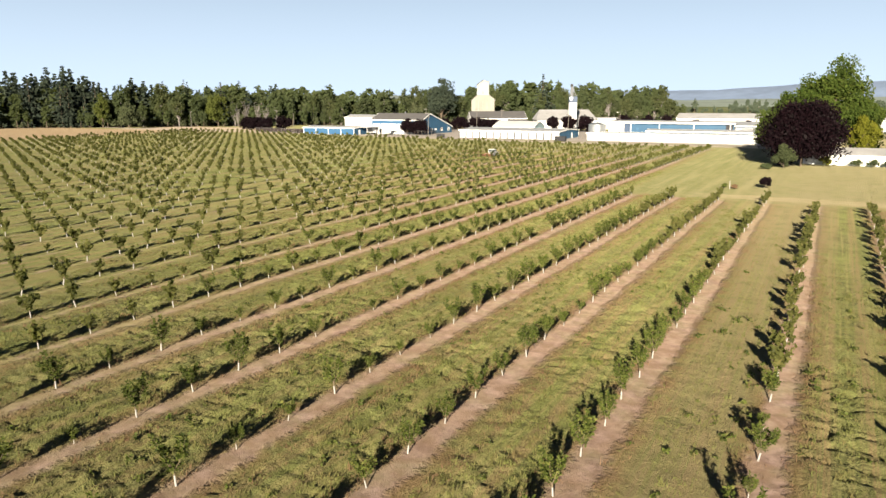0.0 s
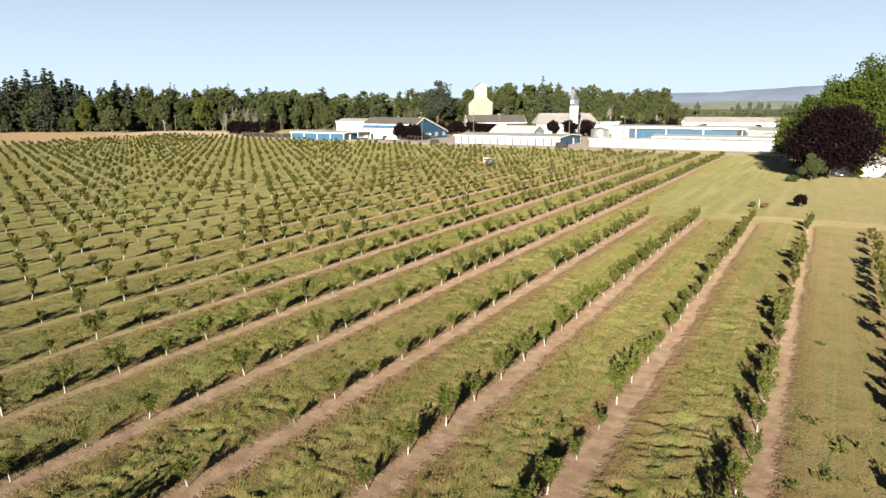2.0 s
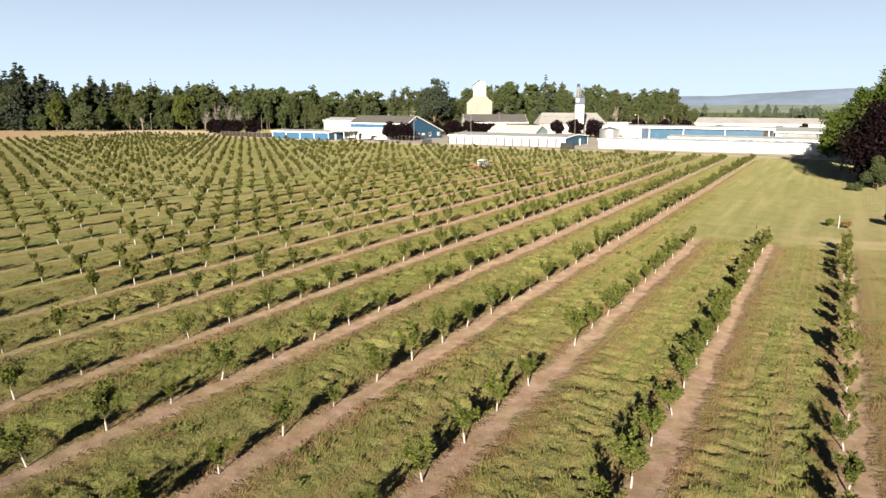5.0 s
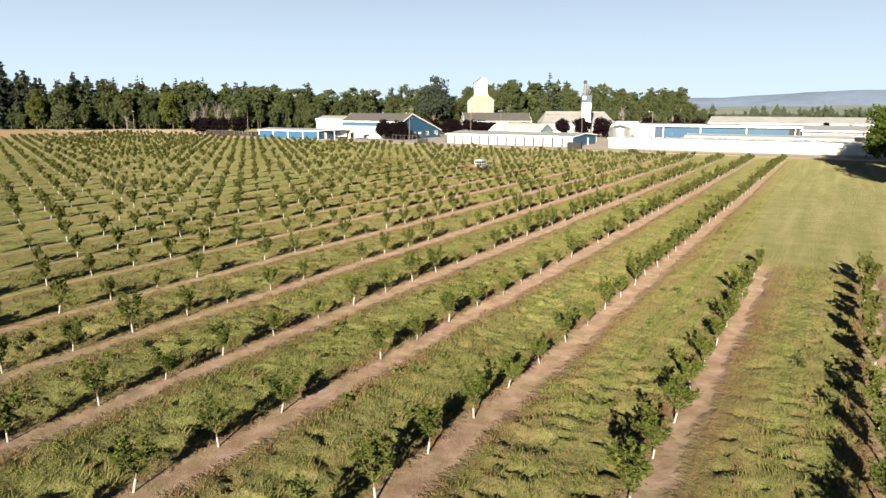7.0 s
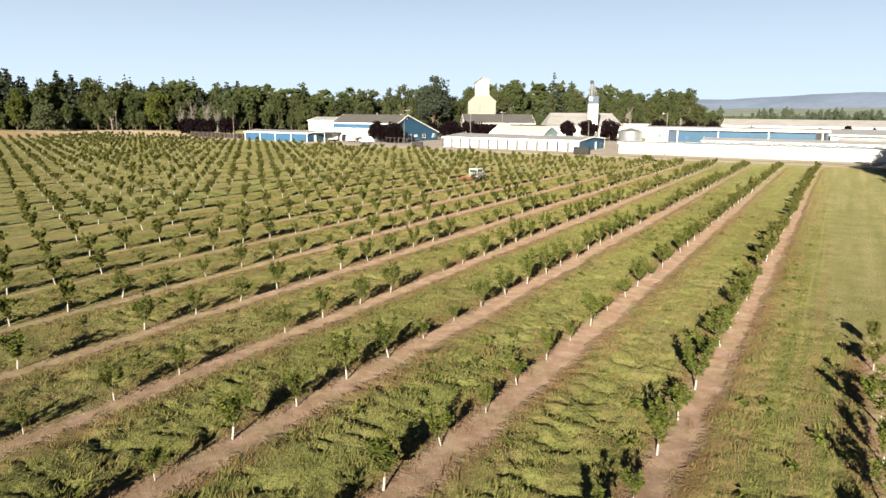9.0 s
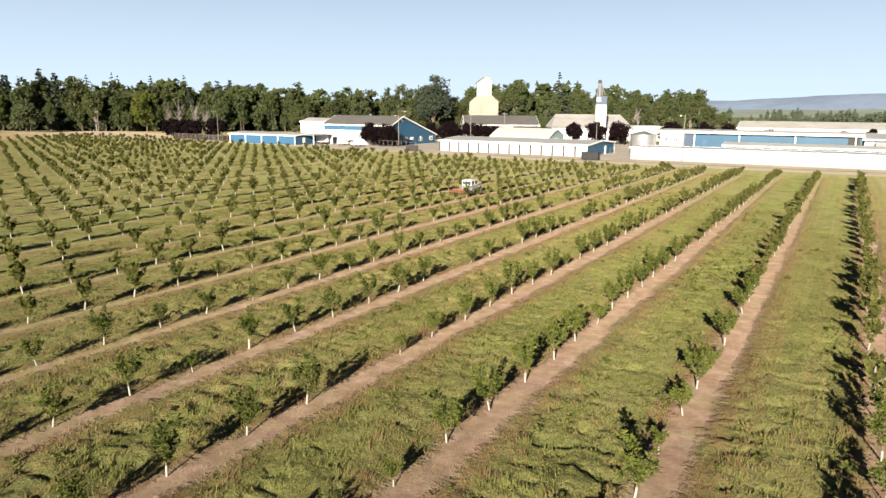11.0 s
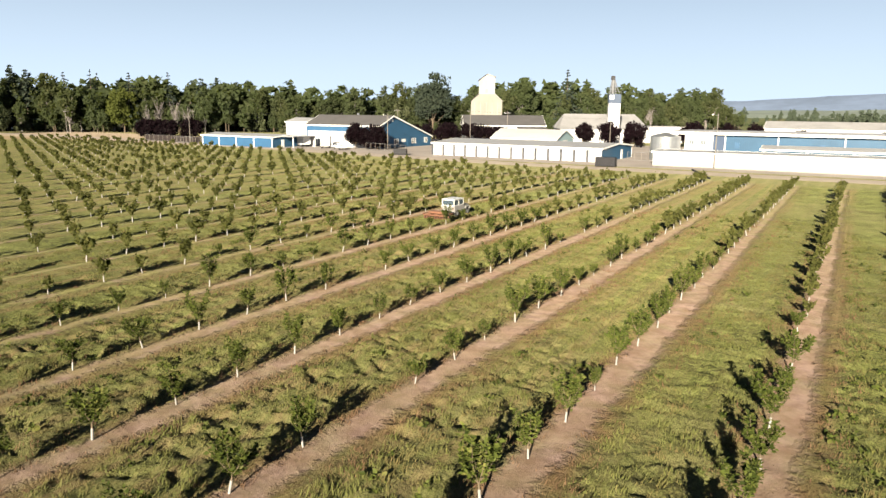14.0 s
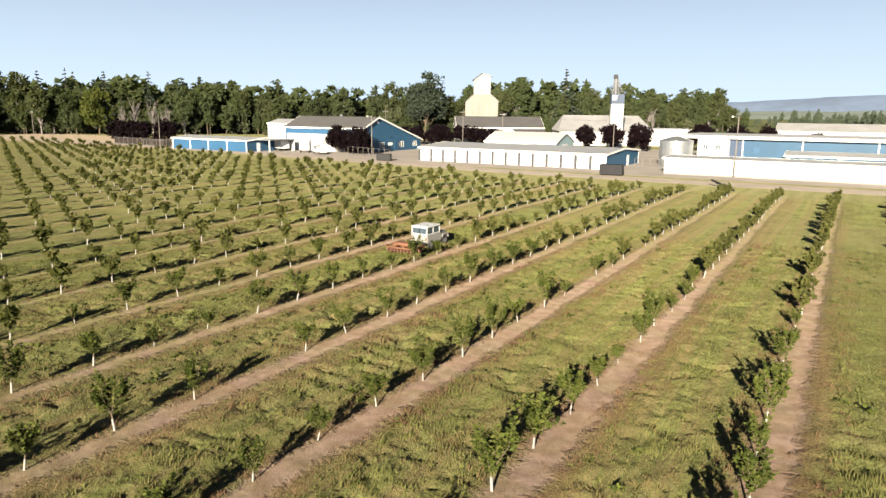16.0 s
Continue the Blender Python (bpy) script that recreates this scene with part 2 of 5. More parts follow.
    grown = k.math("SUBTRACT", 1.0, k.math("MULTIPLY", k.math("MAXIMUM", weedy, 0.4), k.ramp(k.noise(0.7, 4, 0.6), 0.2, 0.6)))
    col = k.mix(k.math("MULTIPLY", k.math("MULTIPLY", strip, inside), grown), col, soil)
    teeth2 = k.noise(1.0, 3, 0.6, stretch=(0.06, 2.2, 1.0))
    # open grass past the rows is mown and paler
    lawn = k.mix(k.ramp(n2, 0.3, 0.7), (0.1020, 0.1050, 0.0420), (0.1430, 0.1370, 0.0630))
    mown = k.noise(0.7, 3, 0.55, stretch=(1.0, 0.05, 1.0))
    lawn = k.mix(k.math("MULTIPLY", k.ramp(mown, 0.44, 0.70), 0.6), lawn, (0.1850, 0.1650, 0.0880))
    lawn = k.mix(k.math("MULTIPLY", k.ramp(mown, 0.46, 0.32), 0.5), lawn, (0.0900, 0.0980, 0.0360))
    parched = k.math("MULTIPLY", k.ramp(k.math("ADD", x, k.math("MULTIPLY", wob, 14.0)), -22.0, -2.0), k.math("ADD", 0.45, k.math("MULTIPLY", k.ramp(k.noise(0.25, 4, 0.6), 0.35, 0.65), 0.5)))
    lawn = k.mix(parched, lawn, k.mix(n3, (0.1330, 0.1180, 0.0640), (0.1830, 0.1600, 0.0920)))
    lane = k.math("MULTIPLY", k.ramp(k.math("ABSOLUTE", k.math("SUBTRACT", yy, 109.0)), 3.2, 1.6), k.ramp(x, -22.0, -12.0))
    lawn = k.mix(k.math("MULTIPLY", lane, k.math("ADD", 0.3, k.math("MULTIPLY", k.ramp(teeth2, 0.4, 0.6), 0.5))), lawn, (0.2300, 0.1880, 0.1200))
    col = k.mix(k.math("MULTIPLY", k.math("MULTIPLY", k.math("MULTIPLY", k.ramp(x, -24.0, -3.0), k.ramp(x, 2.0, -0.5)), k.ramp(y, 48.0, 92.0)), k.math("ADD", 0.15, k.math("MULTIPLY", k.ramp(n2, 0.35, 0.6), 0.28))), col, (0.1850, 0.1580, 0.0880))
    col = k.mix(k.math("SUBTRACT", 1.0, inside), col, lawn)
    tan = k.mix(k.ramp(n2, 0.3, 0.7), (0.1500, 0.1110, 0.0690), (0.1900, 0.1450, 0.0950))
    tan = k.mix(k.math("MULTIPLY", apron, 0.7), tan, k.mix(n2, (0.2000, 0.1650, 0.1280), (0.2500, 0.2100, 0.1700)))
    col = k.mix(fallow, col, tan)
    far = k.ramp(y, 300.0, 420.0)
    col = k.mix(far, col, k.mix(k.ramp(k.noise(0.008, 2), 0.42, 0.6), (0.0209, 0.0302, 0.0099), (0.0543, 0.0557, 0.0247)))
    h = k.math("ADD", k.math("ADD", k.math("MULTIPLY", n3, 0.6), k.math("MULTIPLY", n4, 0.6)), k.math("MULTIPLY", n2, 0.9))
    h = k.math("MULTIPLY", h, k.math("SUBTRACT", 1.0, k.math("MULTIPLY", k.math("MULTIPLY", strip, inside), 0.75)))
    k.bump(h, 0.8, 0.30)
    return k.set(col, 0.92, 0, 0.15, 1.0)


M = {
    "ground": ground_material(),
    "gravel": plain("gravel", (0.2150, 0.1840, 0.1560), 0.9, 0.2, 0.25, 3.0, bump=0.3),
    "yard": plain("yard_gravel", (0.1850, 0.1650, 0.1520), 0.9, 0.22, 0.1, 2.0, bump=0.3),
    "white_metal": plain("white_sheet_metal", (0.4500, 0.4430, 0.4550), 0.5, 0.05, 0.2, 1.5, ribs=(0, 0.6), bump=0.12),
    "pale_sheet": plain("pale_weathered_sheet", (0.3600, 0.3600, 0.3650), 0.5, 0.08, 0.2, 1.5, ribs=(0, 0.6), bump=0.12),
    "pale_teal": plain("pale_teal_panel", (0.2500, 0.3500, 0.3700), 0.5, 0.08, 0.2, 1.5),
    "white_door": plain("white_roller_door", (0.5643, 0.5575, 0.5575), 0.45, 0.05, 0.3, 2.0, ribs=(2, 0.28), bump=0.2),
    "white": plain("white_paint", (0.7872, 0.7872, 0.7621), 0.55, 0.06, 0.3, 2.0),
    "blue": plain("blue_sheet_metal", (0.0198, 0.0711, 0.1402), 0.5, 0.12, 0.2, 1.5, ribs=(0, 0.45), bump=0.14),
    "blue_end": plain("blue_siding", (0.0247, 0.0889, 0.1710), 0.55, 0.12, 0.2, 1.5, ribs=(2, 0.3), bump=0.14),
    "teal": plain("teal_sheet_metal", (0.0274, 0.0872, 0.1778), 0.5, 0.12, 0.2, 1.5, ribs=(0, 0.45), bump=0.14),
    "dark_blue": plain("dark_blue_sheet", (0.0300, 0.0520, 0.1000), 0.5, 0.12, 0.2, 1.5),
    "roof_dark": plain("dark_grey_shingle", (0.0646, 0.0625, 0.0646), 0.85, 0.15, 0.3, 3.0),
    "roof_light": plain("galvanised_roof", (0.3000, 0.3050, 0.3200), 0.5, 0.10, 0.15, 1.0, metal=0.0, ribs=(0, 0.7), bump=0.12),
    "roof_white": plain("white_coated_roof", (0.4000, 0.3950, 0.4050), 0.5, 0.08, 0.12, 1.0, ribs=(0, 0.9), bump=0.1),
    "roof_old": plain("weathered_grey_roof", (0.2180, 0.2180, 0.2250), 0.75, 0.18, 0.2, 1.2, ribs=(0, 0.8), bump=0.12),
    "cream": plain("cream_sheet_siding", (0.2050, 0.1930, 0.1700), 0.7, 0.14, 0.15, 0.8, streak=(1, 1, 0.2), bump=0.1),
    "cream_light": plain("pale_cream_siding", (0.2500, 0.2500, 0.2450), 0.7, 0.12, 0.15, 0.8, streak=(1, 1, 0.2), bump=0.1),
    "steel": plain("galvanised_steel", (0.3735, 0.3878, 0.4022), 0.38, 0.15, 0.4, 2.0, metal=0.7, ribs=(2, 0.35), bump=0.15),
    "post_grey": plain("grey_blue_post", (0.0500, 0.0520, 0.0620), 0.6, 0.15),
    "steel_dull": plain("dull_weathered_steel", (0.1600, 0.1662, 0.1786), 0.6, 0.2, 0.4, 2.0, metal=0.3),
    "dark_metal": plain("dark_painted_steel", (0.0108, 0.0108, 0.0146), 0.6, 0.3, 0.6, 4.0),
    "wood_pole": plain("weathered_pole_wood", (0.1617, 0.1457, 0.1298), 0.85, 0.25, 0.5, 6.0, streak=(1, 1, 0.1)),
    "bark": plain("bark", (0.1068, 0.0821, 0.0574), 0.9, 0.3, 0.8, 9.0, streak=(1, 1, 0.2), bump=0.4),
    "pale_bark": plain("pale_bark", (0.1750, 0.1560, 0.1480), 0.9, 0.3, 0.8, 9.0, streak=(1, 1, 0.2), bump=0.4),
    "twig": plain("hazel_twig", (0.1231, 0.0944, 0.0616), 0.85, 0.25, 1.0, 12.0),
    "guard": plain("white_trunk_wrap", (0.2850, 0.2750, 0.2620), 0.6, 0.12, 1.0, 14.0),
    "rubber": plain("tyre_rubber", (0.0226, 0.0226, 0.0226), 0.85, 0.2, 2.0, 20.0),
    "rust": plain("orange_implement_paint", (0.1650, 0.0760, 0.0440), 0.6, 0.3, 0.8, 6.0),
    "tractor_grey": plain("grey_green_machine_paint", (0.1149, 0.1222, 0.1077), 0.5, 0.2, 0.8, 6.0),
    "cab_grey": plain("pale_grey_cab_paint", (0.2500, 0.2450, 0.2380), 0.5, 0.15, 0.8, 6.0),
    "concrete": plain("concrete", (0.2586, 0.2462, 0.2278), 0.85, 0.15, 0.3, 4.0),
    "trailer": plain("white_trailer_panel", (0.5909, 0.5909, 0.5909), 0.4, 0.05, 0.3, 2.0, ribs=(0, 1.2), bump=0.06),
    "car_paint": plain("white_car_paint", (0.5172, 0.5172, 0.5084), 0.28, 0.03, 0.4, 3.0, bump=0.02),
    "slat": plain("brown_fence_slat", (0.0205, 0.0146, 0.0137), 0.8, 0.25, 0.3, 3.0),
    "wire": plain("dark_wire", (0.0308, 0.0308, 0.0308), 0.6),
    "lamp_glass": plain("lamp_lens", (0.7182, 0.6977, 0.6156), 0.2, 0.02),
    # both hill colours have the aerial haze of distance painted in
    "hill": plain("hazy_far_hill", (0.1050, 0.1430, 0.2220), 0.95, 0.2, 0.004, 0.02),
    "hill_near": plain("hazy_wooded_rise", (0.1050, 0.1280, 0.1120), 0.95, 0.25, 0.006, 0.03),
    # greyed leaf colour that carries the haze over the far groves
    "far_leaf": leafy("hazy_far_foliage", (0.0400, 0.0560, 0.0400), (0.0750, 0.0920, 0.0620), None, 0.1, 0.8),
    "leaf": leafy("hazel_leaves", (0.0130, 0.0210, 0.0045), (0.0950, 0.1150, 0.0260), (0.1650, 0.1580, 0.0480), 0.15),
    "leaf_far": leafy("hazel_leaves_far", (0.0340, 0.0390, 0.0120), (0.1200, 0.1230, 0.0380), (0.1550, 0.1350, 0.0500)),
    "blade": leafy("grass_blades", (0.0680, 0.0760, 0.0220), (0.1480, 0.1540, 0.0500), (0.1950, 0.1600, 0.0700), 0.15, 0.7, 0.0, (0.1400, 0.1000, 0.0480)),
    "straw": leafy("dry_grass_blades", (0.0950, 0.0560, 0.0330), (0.1950, 0.1230, 0.0720), None, 0.15, 0.8),
    "fir": leafy("fir_foliage", (0.0200, 0.0290, 0.0230), (0.0480, 0.0600, 0.0400), None, 0.1, 0.8),
    "broad": leafy("broadleaf_foliage", (0.0360, 0.0450, 0.0190), (0.0780, 0.0880, 0.0390), (0.1050, 0.1030, 0.0500), 0.32, 0.7, 0.75),
    "broad_dark": leafy("dark_broadleaf_foliage", (0.0300, 0.0410, 0.0190), (0.0700, 0.0800, 0.0390), None, 0.3, 0.7, 0.3),
    "maple": leafy("maple_leaves", (0.0180, 0.0330, 0.0060), (0.0720, 0.1000, 0.0200), (0.1050, 0.1150, 0.0260), 0.25, 0.7),
    "fresh": leafy("fresh_green_foliage", (0.0480, 0.0600, 0.0140), (0.1050, 0.1180, 0.0300), None, 0.25, 0.7),
    "silver": leafy("grey_green_foliage", (0.0500, 0.0580, 0.0300), (0.1150, 0.1220, 0.0660), None, 0.2, 0.7, 0.4),
    "copper": leafy("copper_foliage", (0.0032, 0.0019, 0.0029), (0.0084, 0.0034, 0.0051), None, 0.08, 0.6),
    "golden": leafy("golden_foliage", (0.0800, 0.0920, 0.0110), (0.1900, 0.1780, 0.0220), None, 0.3, 0.6),
}


def glass(name, color=(0.05, 0.07, 0.09)):
    k = Nodes(name)
    return k.set(k.mix(k.noise(0.6, 2), shade(color, 0.7), shade(color, 1.4)), 0.08, 0, 0.7)


M["glass"] = glass("window_glass")


# ---- mesh helpers ----
def mesh_from(name, verts, faces, mat, smooth=False):
    me = bpy.data.meshes.new(name)
    me.from_pydata([tuple(v) for v in verts] if not isinstance(verts, np.ndarray) else verts.tolist(), [], faces if isinstance(faces, list) else faces.tolist())
    me.materials.append(mat)
    if smooth:
        me.shade_smooth()
    return me


def done(bm, name, mat, smooth=False):
    bmesh.ops.recalc_face_normals(bm, faces=bm.faces)
    me = bpy.data.meshes.new(name)
    bm.to_mesh(me)
    bm.free()
    me.materials.append(mat)
    if smooth:
        me.shade_smooth()
    return me


def part(name, shape, mat, parent, label=""):
    """One mesh object under a thing or a part; shape is a bmesh or a mesh."""
    me = shape if isinstance(shape, bpy.types.Mesh) else done(shape, name, mat)
    ob = new(name, me)
    ob.parent = parent
    return tagged(ob, label) if label else ob


def thing(name, label, category, at=(0, 0, 0), turn=0.0, group="", kind=""):
    ob = new(name)
    ob.empty_display_size = 0.5
    ob.matrix_world = pose(*at, 0, 0, turn)
    return tagged(ob, label, category, group, kind)


def box(bm, x0, x1, y0, y1, z0, z1, bevel=0.0):
    m = Matrix.Translation(((x0 + x1) / 2, (y0 + y1) / 2, (z0 + z1) / 2)) @ Matrix.Diagonal((x1 - x0, y1 - y0, z1 - z0, 1))
    r = bmesh.ops.create_cube(bm, size=1, matrix=m)
    if bevel:
        es = {e for v in r["verts"] for e in v.link_edges}
        bmesh.ops.bevel(bm, geom=list(es), offset=bevel, segments=2, affect="EDGES")
    return bm


def boxed(*a, **k):
    return box(bmesh.new(), *a, **k)


def prism(bm, profile, lo, hi, axis=0):
    """A profile of (across, z) pulled from lo to hi along x (axis 0) or y (axis 1)."""
    ends = []
    for u in (lo, hi):
        ends.append([bm.verts.new((u, a, z) if axis == 0 else (a, u, z)) for a, z in profile])
    bm.faces.new(ends[0])
    bm.faces.new(ends[1][::-1])
    n = len(profile)
    for i in range(n):
        bm.faces.new((ends[0][i], ends[0][(i + 1) % n], ends[1][(i + 1) % n], ends[1][i]))
    return bm


def rod(bm, a, b, r0, r1=None, n=8):
    """A tapered round bar from a to b."""
    a, b = Vector(a), Vector(b)
    r1 = r0 if r1 is None else r1
    d = b - a
    m = Matrix.Translation((a + b) / 2) @ d.to_track_quat("Z", "Y").to_matrix().to_4x4()
    bmesh.ops.create_cone(bm, cap_ends=True, segments=n, radius1=r0, radius2=r1, depth=d.length, matrix=m)
    return bm

# ---- ground ----
def value_noise(x, y, cell, seed):
    """Smooth noise between -1 and 1 over arrays of places."""
    lattice = np.random.default_rng(seed).uniform(-1, 1, (256, 256))
    u, v = np.asarray(x) / cell, np.asarray(y) / cell
    i, j = np.floor(u).astype(int), np.floor(v).astype(int)
    fu, fv = u - i, v - j
    fu, fv = fu * fu * (3 - 2 * fu), fv * fv * (3 - 2 * fv)
    g = lambda a, b_: lattice[a & 255, b_ & 255]
    return (g(i, j) * (1 - fu) + g(i + 1, j) * fu) * (1 - fv) + (g(i, j + 1) * (1 - fu) + g(i + 1, j + 1) * fu) * fv


FINE = (-27.0, 27.0, 8.0, 180.0)      # the band whose turf is modelled: across the flight line, and along y


def line_x(y):
    """x of the line on the ground that the flight looks down on."""
    return -16.0 - (np.clip(y, FINE[2], FINE[3]) - 24.0) * 0.405


def turf_mats(x, y):
    """Where the grass stands in thick mats (1) and where gaps lie between them (0)."""
    wx, wy = x + 0.5 * value_noise(x, y, 1.3, 21), y + 0.5 * value_noise(x, y, 1.3, 22)
    mats = value_noise(wx * 0.45, wy * 1.35, 0.40, 5) + 0.45 * value_noise(wx * 0.7, wy * 1.2, 0.21, 31) + 0.25 * value_noise(x, y, 6.0, 41)
    mats = np.clip((mats + 0.62) / 0.26, 0, 1)
    return mats * mats * (3 - 2 * mats)


def relief(x, y):
    """Height of the ground: level soil strips, lumpy matted turf in the alleys."""
    x, y = np.asarray(x, float), np.asarray(y, float)
    row = (x - ROW_X) / ROW_PITCH
    d = np.abs((row - np.round(row)) * ROW_PITCH - 0.36 + 0.3 * value_noise(x, y, 2.6, 3))
    turf = np.clip((d - 0.85) / 0.5, 0, 1)
    past = np.where(x > ROW_X - 3.5 * ROW_PITCH, y > SHORT_END + 1, y > LONG_END)
    turf = np.where(past, 0.3, turf)
    rough = np.clip(0.8 + 0.5 * value_noise(x, y, 9.0, 8), 0.3, 1.2)
    rough = np.where(np.floor(row) == 0, 0.22, rough)      # the driven alley is worn flat
    wx, wy = x + 0.5 * value_noise(x, y, 1.3, 21), y + 0.5 * value_noise(x, y, 1.3, 22)
    lumps = 0.9 * turf_mats(x, y) + 0.25 * value_noise(wx * 0.8, wy * 1.2, 0.8, 6) + 0.42 * value_noise(wx, wy, 0.36, 12) - 0.5
    off = x - line_x(y)
    fade = np.clip(np.minimum(np.minimum(off - FINE[0], FINE[1] - off), np.minimum(y - FINE[2], FINE[3] - y)) / 5, 0, 1)
    return (turf * rough * 0.175 * lumps + 0.018 * value_noise(x, y, 0.7, 7)) * fade


def ground_sheet():
    """One sheet to the horizon, finer where the flight passes."""
    step = 0.2
    core = np.arange(-21, 21.01, step)
    us = np.concatenate([[-4500, -1500, -600, -300, -180, -90, -50], np.arange(FINE[0], -21, 0.4), core, np.arange(21.4, FINE[1] + 0.01, 0.36), [50, 90, 240, 900, 4500]])
    ys = np.concatenate([[-900, -300, -60, -20], np.arange(FINE[2], FINE[3] + 0.01, step), [230, 260, 320, 420, 600, 1000, 2000, 4500]])
    gx, gy = np.meshgrid(us, ys)
    gx = gx + line_x(gy)
    v = np.stack([gx, gy, relief(gx, gy)], -1).reshape(-1, 3)
    w, h = len(us), len(ys)
    a = (np.arange(h - 1)[:, None] * w + np.arange(w - 1)[None, :]).ravel()
    f = np.stack([a, a + 1, a + w + 1, a + w], 1)
    me = bpy.data.meshes.new("ground")
    me.vertices.add(len(v))
    me.vertices.foreach_set("co", v.ravel())
    me.loops.add(f.size)
    me.loops.foreach_set("vertex_index", f.ravel().astype(np.int32))
    me.polygons.add(len(f))
    me.polygons.foreach_set("loop_start", (np.arange(len(f)) * 4).astype(np.int32))
    me.update(calc_edges=True)
    me.shade_smooth()
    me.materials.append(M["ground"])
    return tagged(new("ground", me), "grassy orchard ground with bare tan soil strips", "ground", kind="structure")


ground_sheet()


def slab(name, outline, z, mat, label):
    """A thin layer laid on the ground, with its own edge."""
    bm = bmesh.new()
    top = [bm.verts.new((x, y, z)) for x, y in outline]
    low = [bm.verts.new((x, y, -0.05)) for x, y in outline]
    bm.faces.new(top)
    n = len(outline)
    for i in range(n):
        bm.faces.new((top[i], low[i], low[(i + 1) % n], top[(i + 1) % n]))
    return tagged(new(name, done(bm, name, mat)), label, name.split("_")[0], kind="structure")


def wavy(x0, x1, y, amp, step=6.0, seed=1.0):
    n = max(2, int(abs(x1 - x0) / step))
    return [(x0 + (x1 - x0) * i / n, y(x0 + (x1 - x0) * i / n) + amp * noise.noise((i * 0.37, seed, 0))) for i in range(n + 1)]


def road_near(x):
    return 228.0 + max(0.0, -100 - x) * 0.125 if x > -260 else 248.0


slab("road", wavy(-420, 60, road_near, 0.5) + wavy(60, -420, lambda x: road_near(x) + 7.0, 0.5, seed=4.0), 0.03, M["gravel"], "pale gravel farm road with soft edges")
slab("pavement_yard", wavy(-215, -12, lambda x: max(road_near(x) + 6.7, 238.0), 0.4, seed=7.0) + [(-12, 300), (-60, 330), (-215, 330)], 0.018, M["yard"], "grey gravel yard between the farm buildings")


# ---- buildings ----
def window_unit(parent, x, y, z, w, h, face):
    """A framed window on a wall that faces -y ('front') or +x ('side'); panes set back in the frame."""
    f = bmesh.new()
    t = 0.09
    for a0, a1, z0, z1 in ((-w / 2, w / 2, 0, t), (-w / 2, w / 2, h - t, h), (-w / 2, -w / 2 + t, t, h - t), (w / 2 - t, w / 2, t, h - t), (-t / 2, t / 2, t, h - t)):
        box(f, a0, a1, -0.09, 0.03, z0, z1)
    win = part("window", f, M["white"], parent, "white framed window")
    for s in (-1, 1):
        part("pane", boxed(min(s * t / 2, s * (w / 2 - t)), max(s * t / 2, s * (w / 2 - t)), -0.03, 0.0, t, h - t), M["glass"], win)
    win.matrix_basis = pose(x, y, z, 0, 0, 0 if face == "front" else 90)


def roller_door(parent, x, y, w, h, mat="white_door"):
    """A roller door with slats, standing just proud of a wall that faces -y."""
    bm = bmesh.new()
    n = max(4, int(h / 0.45))
    for i in range(n):
        z0, z1 = h * i / n, h * (i + 1) / n
        prism(bm, [(0.02, z0), (-0.05, z0 + 0.02), (-0.05, z1 - 0.03), (0.02, z1)], -w / 2, w / 2)
    d = part("door", bm, M[mat], parent, "white roller door")
    d.matrix_basis = pose(x, y, 0.02)
    return d


def shed_shell(parent, x0, x1, y0, y1, profile, wall, roof, end=None, over=0.35, thick=0.16, trim="white"):
    """Walls and roof over a profile of (y, z) from the front eave to the back eave; ridge along x."""
    pts = list(profile)
    front = part("wall", boxed(x0, x1, y0, y0 + 0.2, 0, pts[0][1]), M[wall], parent)
    part("wall", boxed(x0, x1, y1 - 0.2, y1, 0, pts[-1][1]), M[wall], parent)
    inner = [(y0 + 0.2, 0)] + [(min(max(a, y0 + 0.2), y1 - 0.2), z - 0.02) for a, z in pts] + [(y1 - 0.2, 0)]
    part("gable", prism(bmesh.new(), inner, x0, x0 + 0.2), M[end or wall], parent)
    part("gable", prism(bmesh.new(), inner, x1 - 0.2, x1), M[end or wall], parent)
    ov = [(pts[0][0] - over, pts[0][1] - over * (pts[1][1] - pts[0][1]) / max(0.1, pts[1][0] - pts[0][0]))] + pts[1:-1] + [(pts[-1][0] + over, pts[-1][1] - over * (pts[-2][1] - pts[-1][1]) / max(0.1, pts[-1][0] - pts[-2][0]))]
    part("roof", prism(bmesh.new(), [(a, z) for a, z in ov] + [(a, z + thick) for a, z in ov[::-1]], x0 - over, x1 + over), M[roof], parent)
    # fascia along the eaves and barge boards on the gables
    part("fascia", boxed(x0 - over, x1 + over, ov[0][0] - 0.06, ov[0][0] - 0.003, ov[0][1] - 0.12, ov[0][1] + thick + 0.03), M[trim], parent)
    part("fascia", boxed(x0 - over, x1 + over, ov[-1][0] + 0.003, ov[-1][0] + 0.06, ov[-1][1] - 0.12, ov[-1][1] + thick + 0.03), M[trim], parent)
    for xa, xb in ((x0 - over - 0.06, x0 - over - 0.003), (x1 + over + 0.003, x1 + over + 0.06)):
        part("barge_board", prism(bmesh.new(), [(a, z - 0.14) for a, z in ov] + [(a, z + thick + 0.04) for a, z in ov[::-1]], xa, xb), M[trim], parent)
    return front


def turned(t, x, y, degrees):
    """Turns a thing built square to the axes about the upright through (x, y), where its base then lies."""
    for c in t.children:
        c.matrix_parent_inverse = Matrix.Translation((-x, -y, 0))
    t.matrix_world = pose(x, y, 0, 0, 0, degrees)


